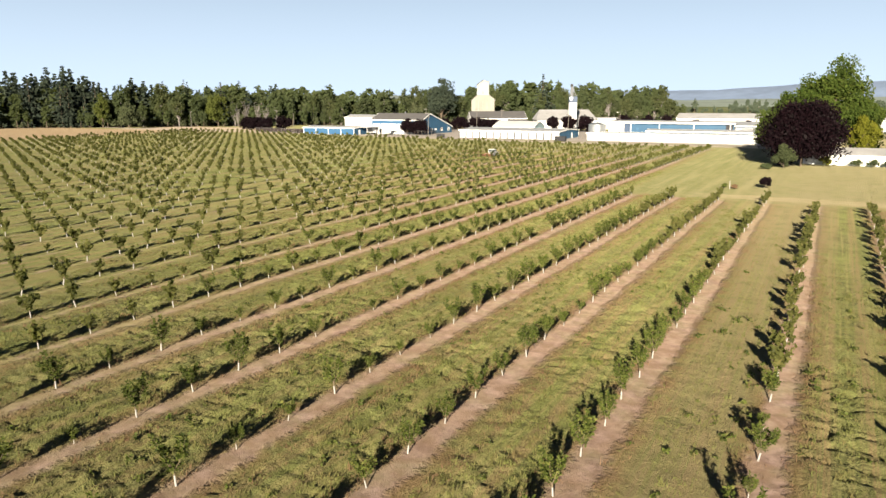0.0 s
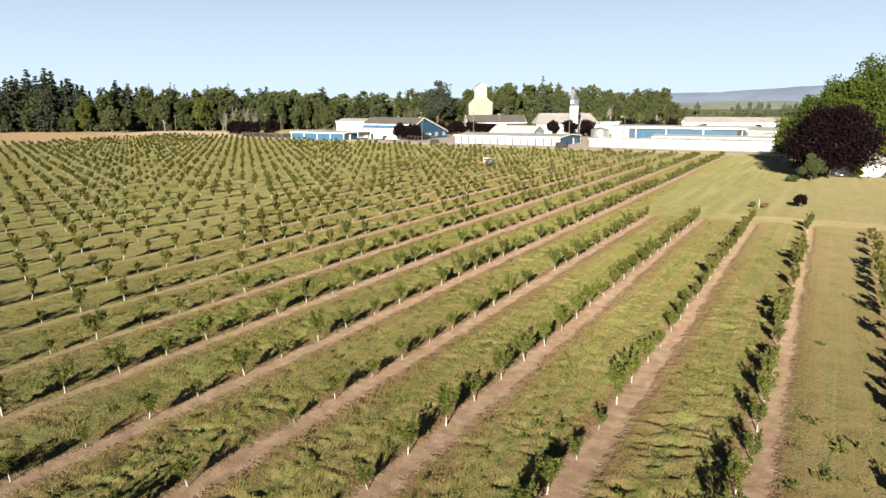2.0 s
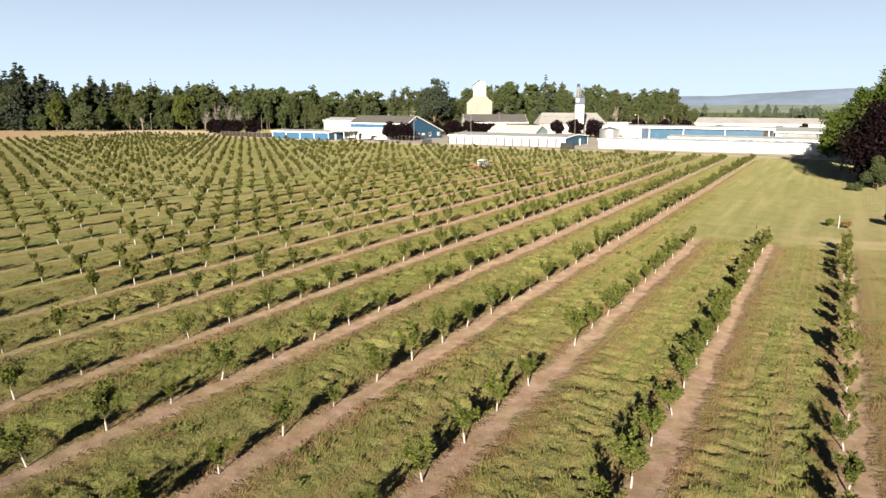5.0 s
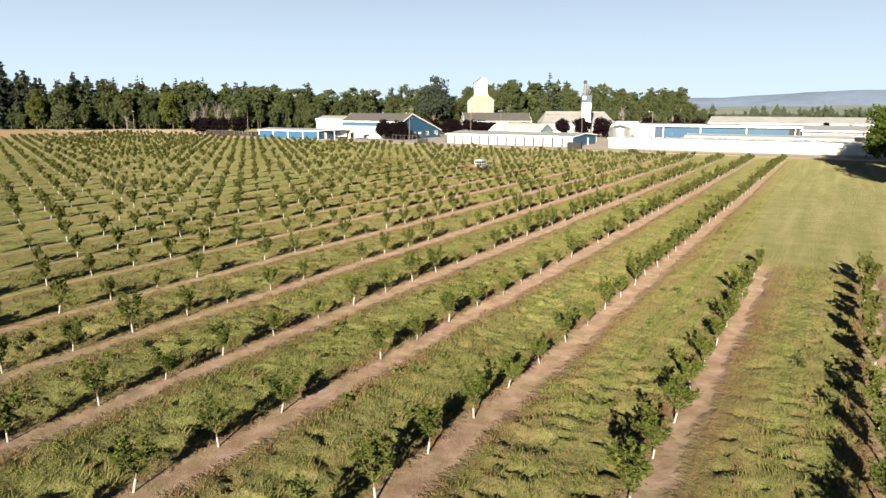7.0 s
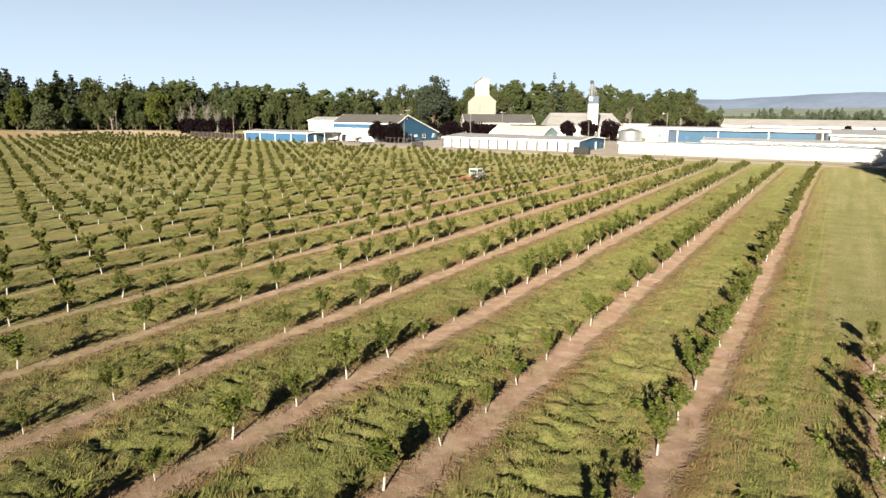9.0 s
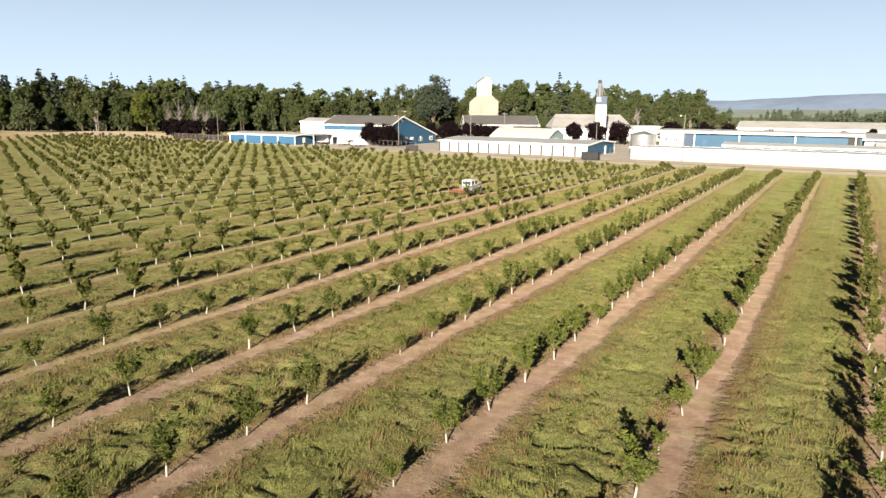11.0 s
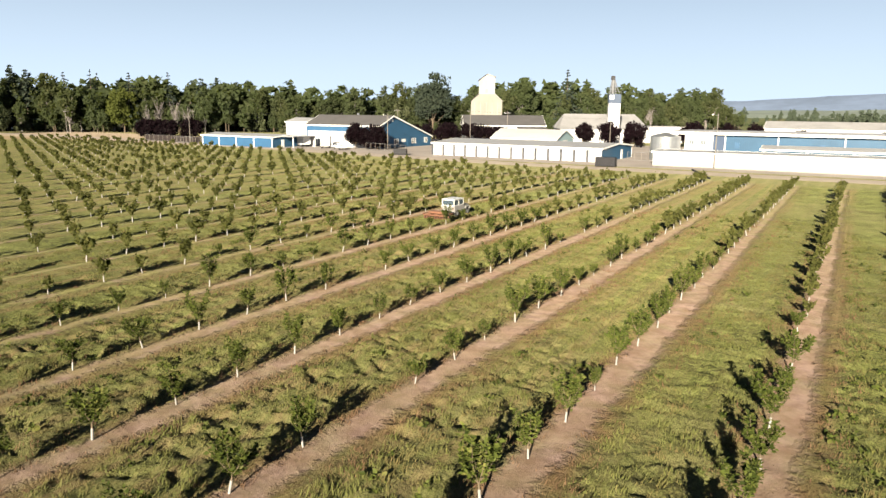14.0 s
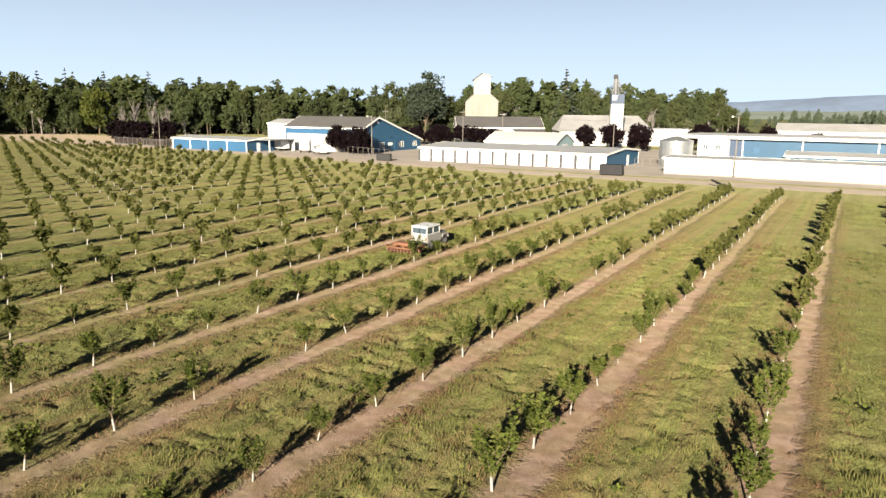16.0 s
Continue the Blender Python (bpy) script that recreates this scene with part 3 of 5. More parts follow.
def storage_units():
    t = thing("storage_building", "long low storage building with white roller doors, blue end wall", "building")
    x0, x1, y0, y1 = -131.0, -89.4, 246.6, 269.4
    shed_shell(t, x0, x1, y0, y1, [(y0, 2.8), ((y0 + y1) / 2, 3.55), (y1, 2.8)], "white_metal", "roof_light", "blue_end", 0.3)
    n = 14
    w = (x1 - x0) / n
    for i in range(n):
        roller_door(t, x0 + w * (i + 0.5), y0, w - 0.5, 2.35)
        part("post", boxed(x0 + w * i - 0.28, x0 + w * i + 0.28, y0 - 0.055, y0 - 0.003, 0, 2.5), M["post_grey"], t)
    d = part("door", boxed(x1, x1 + 0.07, 260.6, 261.9, 0.02, 2.15), M["white"], t, "white side door")
    part("door_handle", boxed(x1 + 0.07, x1 + 0.13, 261.7, 261.8, 1.0, 1.1), M["steel"], d)
    for y in (y0 + 0.02, y1 - 0.3):
        part("corner_trim", boxed(x1 + 0.003, x1 + 0.05, y, y + 0.28, 0, 2.8), M["white"], t)


def low_blue_shed():
    t = thing("equipment_shed", "low blue metal shed with white trim and pale roof", "building")
    x0, x1, y0, y1 = -209.0, -180.9, 244.0, 253.6
    shed_shell(t, x0, x1, y0, y1, [(y0, 2.75), (y0 + 6, 3.35), (y1, 3.1)], "teal", "roof_light", "blue", 0.3)
    for i in range(5):
        x = x0 + 0.02 + (x1 - x0 - 0.3) * i / 4
        part("post", boxed(x, x + 0.26, y0 - 0.06, y0 - 0.003, 0, 2.75), M["white"], t)
    d = part("door", boxed(x1, x1 + 0.06, 247.4, 248.5, 0.02, 2.1), M["white"], t, "white side door")
    part("door_handle", boxed(x1 + 0.06, x1 + 0.12, 248.3, 248.4, 1.0, 1.1), M["steel"], d)
    part("canopy", prism(bmesh.new(), [(246.8, 2.95), (256.6, 2.9), (256.6, 3.06), (246.8, 3.11)], x1 + 0.42, -175.9), M["roof_light"], t)
    for y in (247.2, 256.1):
        part("post", boxed(-176.5, -176.3, y, y + 0.2, 0, 2.92), M["white"], t)
    part("wall", boxed(x1 + 0.45, -176.6, 256.2, 256.4, 0, 2.9), M["white_metal"], t, "white back wall of the open bay")


def barn():
    t = thing("barn", "large blue barn with dark roof, long back slope and white doors", "barn")
    x0, x1, y0, y1 = -182.4, -156.2, 259.6, 286.2
    prof = [(y0, 6.1), (265.8, 8.75), (y1, 2.75)]
    shed_shell(t, x0, x1, y0, y1, prof, "teal", "roof_dark", "blue_end", 0.45, 0.22)
    for i in range(5):
        roller_door(t, x0 + 2.5 + 4.2 * i, y0, 3.9, 4.4)
    for y, w in ((267.6, 2.0), (276.6, 2.0), (283.3, 1.7)):
        window_unit(t, x1, y, 0.95, w, 1.5, "side")
    part("vent", boxed(x1, x1 + 0.08, 265.4, 266.2, 7.3, 7.9), M["white"], t, "white gable vent")
    part("sign_panel", boxed(x1 + 0.003, x1 + 0.06, 270.4, 272.4, 1.5, 2.3), M["white"], t, "white wall panel")
    d = part("door", boxed(x1, x1 + 0.07, 273.2, 274.1, 0.02, 2.1), M["blue_end"], t)
    part("door_handle", boxed(x1 + 0.07, x1 + 0.13, 273.3, 273.4, 1.0, 1.1), M["steel"], d)
    part("corner_trim", boxed(x1 + 0.003, x1 + 0.06, y0 + 0.02, y0 + 0.3, 0, 5.9), M["white"], t)
    part("chimney", boxed(-170.3, -169.8, 268.0, 268.5, 7.6, 9.5), M["steel"], t)


def white_shed():
    t = thing("packing_shed", "white shed with broad white coated roof", "building")
    x0, x1, y0, y1 = -127.4, -109.2, 270.8, 283.0
    shed_shell(t, x0, x1, y0, y1, [(y0, 3.5), (y0 + 3, 4.7), (277, 5.7), (y1 - 3, 4.7), (y1, 3.5)], "teal", "roof_white", "pale_teal", 0.3)
    part("door", boxed(x1, x1 + 0.08, 275.4, 278.6, 0.02, 3.2), M["white_door"], t)
    part("roof", prism(bmesh.new(), [(269.7, 3.15), (270.4, 3.3), (270.4, 3.45), (269.7, 3.3)], x0 + 0.4, x1 - 6.0), M["roof_white"], t, "narrow white eave over the front wall")


def grey_hall():
    t = thing("packing_hall", "white hall with weathered dark grey gable roof", "building")
    shed_shell(t, -169.6, -141.2, 326.0, 342.0, [(326, 5.5), (334, 8.9), (342, 5.5)], "white_metal", "roof_dark", "white_metal", 0.4, 0.2)
    for i in range(3):
        roller_door(t, -164 + 8 * i, 326, 4.0, 4.0)
    part("porch_roof", prism(bmesh.new(), [(316.5, 3.7), (325.5, 5.1), (325.5, 5.25), (316.5, 3.85)], -151.5, -141.4), M["roof_dark"], t)
    part("porch_wall", boxed(-151.2, -141.7, 316.9, 317.1, 0, 3.75), M["white_metal"], t)
    turned(t, -155.4, 334.0, 34)


def pale_hall():
    t = thing("warehouse", "pale hall with wide weathered light grey hipped roof", "building")
    x0, x1, y0, y1 = -141.8, -111.4, 343.0, 369.0
    for a in (y0, y1 - 0.3):
        part("wall", boxed(x0, x1, a, a + 0.3, 0, 4.6), M["white_metal"], t)
    for a in (x0, x1 - 0.3):
        part("wall", boxed(a, a + 0.3, y0 + 0.3, y1 - 0.3, 0, 4.6), M["white_metal"], t)
    bm = bmesh.new()
    low = [bm.verts.new(p) for p in ((x0 - 0.5, y0 - 0.5, 4.6), (x1 + 0.5, y0 - 0.5, 4.6), (x1 + 0.5, y1 + 0.5, 4.6), (x0 - 0.5, y1 + 0.5, 4.6))]
    top = [bm.verts.new(p) for p in ((x0 + 2.2, 356, 9.7), (x1 - 2.2, 356, 9.7))]
    for f in ((low[0], low[1], top[1], top[0]), (low[2], low[3], top[0], top[1]), (low[1], low[2], top[1]), (low[3], low[0], top[0]), low[::-1]):
        bm.faces.new(f)
    part("roof", bm, M["roof_old"], t)
    part("ridge_cap", boxed(x0 + 2.2, x1 - 2.2, 355.75, 356.25, 9.6, 9.8), M["roof_old"], t)
    part("annex", boxed(x1 + 0.6, x1 + 12.5, 345, 360, 0, 5.4), M["white_metal"], t)
    part("annex_roof", boxed(x1 + 0.55, x1 + 12.9, 344.6, 360.4, 5.4, 5.65), M["roof_white"], t)
    for i in range(3):
        roller_door(t, -136 + 9 * i, y0, 4.0, 3.6)
    turned(t, -126.6, 356.0, 27)


def grain_elevator():
    t = thing("grain_elevator", "tall cream grain elevator with stepped head house", "elevator")
    x0, x1, y0, y1 = -198.9, -184.9, 387.0, 397.0
    part("bin_house", prism(bmesh.new(), [(x0, 0), (x1, 0), (x1, 15.0), (-188.4, 18.0), (-195.4, 18.0), (x0, 14.8)], y0, y1, axis=1), M["cream"], t)
    part("head_house", prism(bmesh.new(), [(-195.5, 17.0), (-188.3, 17.0), (-188.3, 25.6), (-191.9, 26.7), (-195.5, 24.0)], y0 + 1.6, y1 - 2.2, axis=1), M["cream_light"], t, "pale upper head house")
    part("roof", prism(bmesh.new(), [(-196.1, 23.7), (-191.9, 26.78), (-191.9, 27.06), (-196.1, 24.0)], y0 + 1.2, y1 - 1.8, axis=1), M["roof_dark"], t)
    part("roof", prism(bmesh.new(), [(-191.88, 26.78), (-187.9, 25.55), (-187.9, 25.83), (-191.88, 27.06)], y0 + 1.2, y1 - 1.8, axis=1), M["cream_light"], t)
    part("roof", prism(bmesh.new(), [(x0 - 0.4, 14.45), (-195.52, 18.0), (-195.52, 18.3), (x0 - 0.4, 14.75)], y0 - 0.3, y1 + 0.3, axis=1), M["roof_dark"], t)
    part("roof", prism(bmesh.new(), [(-188.28, 18.0), (x1 + 0.4, 14.65), (x1 + 0.4, 14.95), (-188.28, 18.3)], y0 - 0.3, y1 + 0.3, axis=1), M["cream_light"], t)
    for i in range(5):
        x = x0 + 1.6 + 2.6 * i
        part("pilaster", boxed(x, x + 0.16, y0 - 0.08, y0 - 0.003, 0, 14.4), M["cream_light"], t)
    part("hatch", boxed(-192.6, -191.4, y0 + 1.5, y0 + 1.597, 18.6, 20.2), M["roof_old"], t)
    part("door", boxed(-193.4, -190.4, y0 - 0.1, y0 - 0.003, 0.02, 3.4), M["roof_old"], t)
    turned(t, -191.9, 392.0, 27)


def bin_tower():
    t = thing("mill_tower", "white mill tower with blue-grey top and steel leg", "tower")
    x0, x1, y0, y1 = -116.6, -112.8, 333.0, 336.8
    part("shaft", boxed(x0, x1, y0, y1, 0, 13.4, bevel=0.08), M["white_metal"], t)
    part("top", boxed(x0 - 0.06, x1 + 0.06, y0 - 0.06, y1 + 0.06, 13.4, 16.4, bevel=0.08), M["dark_blue"], t, "blue-grey clad top storey")
    part("badge", boxed(x0 + 0.2, x0 + 1.5, y0 - 0.14, y0 - 0.063, 14.6, 16.0), M["white"], t)
    bm = bmesh.new()
    cx, cy = -115.3, 334.9
    for sx in (-0.95, 0.95):
        for sy in (-0.95, 0.95):
            rod(bm, (cx + sx, cy + sy, 16.4), (cx + sx * 0.5, cy + sy * 0.5, 20.9), 0.1)
    for z in (17.6, 18.8, 20.0):
        k = 0.95 - (z - 16.5) * 0.1
        box(bm, cx - k, cx + k, cy - k, cy + k, z, z + 0.12)
    part("frame", bm, M["steel_dull"], t)
    part("elevator_leg", rod(bmesh.new(), (cx, cy, 16.4), (cx, cy, 21.0), 0.5, n=10), M["steel_dull"], t)
    part("head", boxed(cx - 0.8, cx + 0.5, cy - 0.6, cy + 0.6, 20.8, 22.3, bevel=0.2), M["dark_metal"], t)
    part("spout", rod(bmesh.new(), (cx + 0.4, cy, 21.2), (cx + 1.9, cy, 17.0), 0.16, n=8), M["steel_dull"], t)
    for y in (y0 - 0.02, y1 + 0.02):
        part("railing", rod(bmesh.new(), (x0, y, 17.2), (x1, y, 17.2), 0.04), M["steel_dull"], t)
        for x in (x0 + 0.05, (x0 + x1) / 2, x1 - 0.05):
            part("railing_post", rod(bmesh.new(), (x, y, 16.4), (x, y, 17.2), 0.04), M["steel_dull"], t)
    turned(t, -114.7, 334.9, 24)


def steel_silo():
    t = thing("silo", "squat galvanised steel storage tank with low cone roof", "silo", (-80.8, 265.5, 0))
    bm = bmesh.new()
    bmesh.ops.create_cone(bm, cap_ends=True, segments=40, radius1=3.3, radius2=3.3, depth=5.2, matrix=pose(0, 0, 2.6))
    part("shell", bm, M["steel"], t)
    bm = bmesh.new()
    bmesh.ops.create_cone(bm, cap_ends=True, segments=40, radius1=3.4, radius2=0.35, depth=0.9, matrix=pose(0, 0, 5.66))
    part("roof", bm, M["steel"], t)
    bm = bmesh.new()
    for z in (1.0, 2.3, 3.6, 4.9):
        bmesh.ops.create_cone(bm, cap_ends=False, segments=40, radius1=3.35, radius2=3.35, depth=0.12, matrix=pose(0, 0, z))
    part("hoops", bm, M["steel"], t)
    lad = bmesh.new()
    for s in (-0.22, 0.22):
        rod(lad, (s, -3.42, 0), (s, -3.42, 5.3), 0.03)
    for i in range(17):
        rod(lad, (-0.22, -3.42, 0.3 + 0.3 * i), (0.22, -3.42, 0.3 + 0.3 * i), 0.02, n=5)
    part("ladder", lad, M["steel"], t)


def blue_warehouse():
    t = thing("blue_warehouse", "long blue warehouse with white roof edge and white office end", "warehouse")
    x0, x1, y0, y1 = -77.0, -31.8, 268.0, 300.0
    part("wall", boxed(-68.6, x1, y0, y0 + 0.3, 0, 5.9), M["blue"], t)
    part("wall", boxed(x0, -70.9, y0 - 0.6, y0 + 0.3, 0, 5.9), M["white_metal"], t, "white office wall")
    part("wall", boxed(-70.9, -68.6, y0 - 0.2, y0 + 0.3, 0, 5.9), M["dark_blue"], t, "dark entrance bay")
    part("wall", boxed(x0, x0 + 0.3, y0 + 0.3, y1, 0, 5.9), M["white_metal"], t)
    part("wall", boxed(x1 - 0.3, x1, y0 + 0.3, y1, 0, 5.9), M["white_metal"], t)
    part("wall", boxed(x0 + 0.3, x1 - 0.3, y1 - 0.3, y1, 0, 5.9), M["white_metal"], t)
    part("roof", prism(bmesh.new(), [(y0 - 1.0, 5.9), (284, 6.0), (y1 + 0.4, 5.9), (y1 + 0.4, 6.1), (284, 6.25), (y0 - 1.0, 6.15)], x0 - 5.6, x1 + 0.4), M["roof_white"], t)
    part("fascia", boxed(x0 - 5.6, x1 + 0.4, y0 - 1.1, y0 - 1.003, 5.75, 6.3), M["white"], t)
    for x in (-68.6, -58.0, -45.6, -33.2):
        part("downpipe", boxed(x, x + 0.22, y0 - 0.14, y0 - 0.003, 0, 5.8), M["white"], t)
    # no opening is cut; a dark panel stands for the bay's inner shade
    part("entrance", boxed(-34.6, -32.2, y0 - 0.07, y0 - 0.003, 2.4, 5.5), M["dark_metal"], t, "flat dark panel for the shade of an open bay")
    for x, w in ((-75.4, 1.0), (-73.0, 1.0)):
        window_unit(t, x, y0 - 0.6, 3.4, w, 1.2, "front")
    for x in (-66.5, -50.0):
        part("door", boxed(x, x + 1.0, y0 - 0.06, y0 - 0.003, 2.9, 4.2), M["teal"], t)


def low_annex():
    t = thing("loading_shed", "low blue loading shed with pale metal roof", "building")
    shed_shell(t, -59.6, -19.5, 255.5, 263.5, [(255.5, 3.4), (259.5, 4.0), (263.5, 3.8)], "blue", "roof_light", "white_metal", 0.3)
    for i in range(6):
        x = -59.3 + i * 7.8
        part("post", boxed(x, x + 0.25, 255.44, 255.497, 0, 3.3), M["white"], t)


def white_annex():
    t = thing("white_warehouse", "white metal warehouse with layered pale roofs", "warehouse")
    shed_shell(t, -31.35, 2.0, 268.0, 292.0, [(268, 5.2), (280, 6.3), (292, 5.2)], "white_metal", "roof_light", "white_metal", 0.4)
    part("band", boxed(-31.2, 1.9, 267.93, 267.997, 4.62, 5.0), M["dark_blue"], t)
    part("lean_to_roof", prism(bmesh.new(), [(263.8, 3.9), (267.9, 4.4), (267.9, 4.55), (263.8, 4.05)], -29.2, 1.8), M["roof_white"], t)


def front_white_building():
    t = thing("long_shed", "very long low white metal shed along the road", "building")
    x0, x1, y0, y1 = -78.2, -9.0, 245.0, 254.0
    shed_shell(t, x0, x1, y0, y1, [(y0, 2.75), (y0 + 4.5, 2.95), (y1, 2.8)], "white_metal", "roof_light", "white_metal", 0.3)
    part("end_bay", boxed(x0 + 0.1, x0 + 1.6, y0 - 0.06, y0 - 0.003, 0.02, 2.5), M["pale_teal"], t, "pale blue end bay")
    for i in range(11):
        x = x0 + 3.0 + 6.3 * i
        part("seam_cover", boxed(x, x + 0.12, y0 - 0.04, y0 - 0.003, 0.05, 2.6), M["roof_light"], t)
    part("plinth", boxed(x0, x1, y0 - 0.08, y0 - 0.045, 0, 0.25), M["concrete"], t)


def far_long_shed():
    t = thing("poultry_shed", "very long pale shed with light grey roof", "building")
    shed_shell(t, -73.0, 45.0, 378.0, 396.0, [(378, 5.2), (387, 7.7), (396, 5.2)], "white_metal", "roof_old", "white_metal", 0.4, 0.2)
    for i in range(12):
        part("vent", boxed(-68 + 9 * i, -66.4 + 9 * i, 377.93, 377.997, 2.2, 3.4), M["roof_old"], t)


def store_hall():
    t = thing("storage_hall", "pale metal hall with low gable roof", "building")
    x0, x1, y0, y1 = -226.0, -207.5, 297.0, 309.0
    shed_shell(t, x0, x1, y0, y1, [(y0, 5.9), (303, 7.3), (y1, 5.9)], "pale_sheet", "roof_light", "pale_sheet", 0.3)
    for x in (-221.0, -212.5):
        part("door", boxed(x - 2.2, x + 2.2, y0 - 0.08, y0 - 0.003, 0.02, 4.0), M["white_door"], t)
    for i in range(5):
        x = x0 + 0.1 + (x1 - x0 - 0.35) * i / 4
        part("post", boxed(x, x + 0.15, y0 - 0.05, y0 - 0.003, 4.1, 5.8), M["white"], t)


def farm_house():
    t = thing("house", "low white house with grey roof among trees", "house")
    x0, x1, y0, y1 = -6.0, 26.0, 175.0, 184.0
    shed_shell(t, x0, x1, y0, y1, [(y0, 2.2), (179.5, 3.5), (y1, 2.2)], "white", "roof_old", "white", 0.4)
    for x in (12.5, 16.5, 21.5):
        window_unit(t, x, y0, 0.9, 1.6, 1.2, "front")
    d = part("door", boxed(18.4, 19.35, y0 - 0.06, y0 - 0.003, 0.02, 2.05), M["teal"], t)
    part("door_handle", boxed(19.15, 19.23, y0 - 0.12, y0 - 0.06, 1.0, 1.08), M["steel"], d)


for build in (storage_units, low_blue_shed, barn, white_shed, grey_hall, pale_hall, grain_elevator, bin_tower, steel_silo, blue_warehouse, low_annex, white_annex, front_white_building, far_long_shed, store_hall, farm_house):
    build()


# ---- poles, fence, machines ----
def utility_pole(x, y, h, arm=True, lamp=False, name="utility_pole"):
    t = thing(name, "weathered wooden utility pole with crossarm" if arm else "slim weathered pole beside the yard", "pole", (x, y, 0), group="poles along the road")
    part("shaft", rod(bmesh.new(), (0, 0, -0.3), (0, 0, h), 0.115, 0.075, 10), M["wood_pole"], t)
    if arm:
        part("crossarm", boxed(-1.1, 1.1, -0.16, -0.05, h - 0.75, h - 0.6), M["wood_pole"], t)
        for s in (-1.0, -0.4, 0.4, 1.0):
            part("insulator", rod(bmesh.new(), (s, -0.1, h - 0.6), (s, -0.1, h - 0.4), 0.05, 0.03, 8), M["steel"], t)
    if lamp:
        part("lamp_arm", rod(bmesh.new(), (0, 0, h - 0.4), (-0.9, -0.5, h - 0.15), 0.035), M["steel"], t)
        part("lamp_head", rod(bmesh.new(), (-0.9, -0.5, h - 0.35), (-0.9, -0.5, h - 0.08), 0.2, 0.09, 10), M["lamp_glass"], t)
    return t


POLES = [(-66.4, 245.9 - 1.6, 10.4, False, True), (-150.9, 256.0, 9.4, False, True), (-290.2, 252.0, 9.5, True, False), (-214.9, 244.5, 9.0, False, False), (-345.0, 300.0, 10.0, True, False), (-150.0, 300.0, 11.0, True, False), (-178.0, 300.0, 11.0, True, False), (-262.0, 285.0, 10.0, True, False), (-104.5, 300.0, 9.0, True, False), (-137.0, 300.0, 10.5, True, False)]
for p in POLES:
    utility_pole(*p)


def wire(a, b, sag):
    t = thing("overhead_wire", "thin dark overhead wire hung between poles", "wire", group="overhead wires")
    bm = bmesh.new()
    a, b = Vector(a), Vector(b)
    pts = [a.lerp(b, i / 10) - Vector((0, 0, sag * 4 * (i / 10) * (1 - i / 10))) for i in range(11)]
    for p, q in zip(pts, pts[1:]):
        rod(bm, p, q, 0.018, n=4)
    part("strand", bm, M["wire"], t)


wire((-345, 299.9, 9.6), (-262, 284.9, 9.6), 1.2)
wire((-262, 284.9, 9.6), (-178, 299.9, 10.6), 1.4)
wire((-178, 299.9, 10.6), (-150, 299.9, 10.6), 0.5)
wire((-150, 299.9, 10.6), (-137, 299.9, 10.1), 0.3)
wire((-137, 299.9, 10.1), (-104.5, 299.9, 8.6), 0.5)


def yard_fence(x0, y0, x1, y1, n, name, label, slats):
    t = thing(name, label, "fence", (x0, y0, 0), math.degrees(math.atan2(y1 - y0, x1 - x0)))
    L = math.hypot(x1 - x0, y1 - y0)
    for i in range(n + 1):
        part("post", rod(bmesh.new(), (L * i / n, 0, 0), (L * i / n, 0, 2.0), 0.05, n=8), M["wood_pole"], t)
    for z in (0.25, 1.9):
        part("rail", rod(bmesh.new(), (0, 0, z), (L, 0, z), 0.03, n=6), M["steel_dull"], t)
    if slats:
        for i in range(n):
            bm = bmesh.new()
            for j in range(10):
                a = L * (i + (j + 0.08) / 10) / n
                box(bm, a, a + L / n * 0.09, 0.035, 0.06, 0.1, 1.85)
            part("panel", bm, M["slat"], t)


yard_fence(-244, 250.5, -209, 247.0, 14, "slat_fence", "brown slatted fence with pale posts at the yard edge", True)
yard_fence(-155.5, 252.5, -139.5, 247.5, 8, "wire_fence", "low steel post and rail fence beside the barn", False)
yard_fence(-222.5, 244.8, -213.5, 244.3, 6, "rail_fence", "pale steel post and rail fence beside the blue shed", False)
yard_fence(-86.5, 256.0, -80.5, 256.5, 4, "yard_gate", "steel post and rail gate between two sheds", False)


def skip_bin(x, y, turn, size=1.0):
    t = thing("dumpster", "dark steel dumpster beside the road", "dumpster", (x, y, 0.03), turn, group="dumpsters")
    t.scale = (size, size, size)
    bm = bmesh.new()
    prism(bm, [(-0.95, 0.15), (0.95, 0.15), (1.1, 1.75), (-1.1, 1.75)], -1.9, 1.9)
    part("body", bm, M["dark_metal"], t)
    for s in (-1, 1):
        part("lid", boxed(min(0.05 * s, 1.88 * s), max(0.05 * s, 1.88 * s), -1.12, 1.12, 1.753, 1.82, bevel=0.02), M["dark_metal"], t)
    for x in (-1.5, 1.5):
        for y in (-0.75, 0.75):
            part("wheel", rod(bmesh.new(), (x - 0.05, y, 0.11), (x + 0.05, y, 0.11), 0.11, n=10), M["rubber"], t)
    for x in (-1.3, 0, 1.3):
        part("rib", prism(bmesh.new(), [(-0.953, 0.2), (-1.1, 1.7), (-1.16, 1.7), (-1.01, 0.2)], x - 0.06, x + 0.06), M["dark_metal"], t)


skip_bin(-136.0, 240.2, 24, 0.8)
skip_bin(-84.9, 236.0, 6)


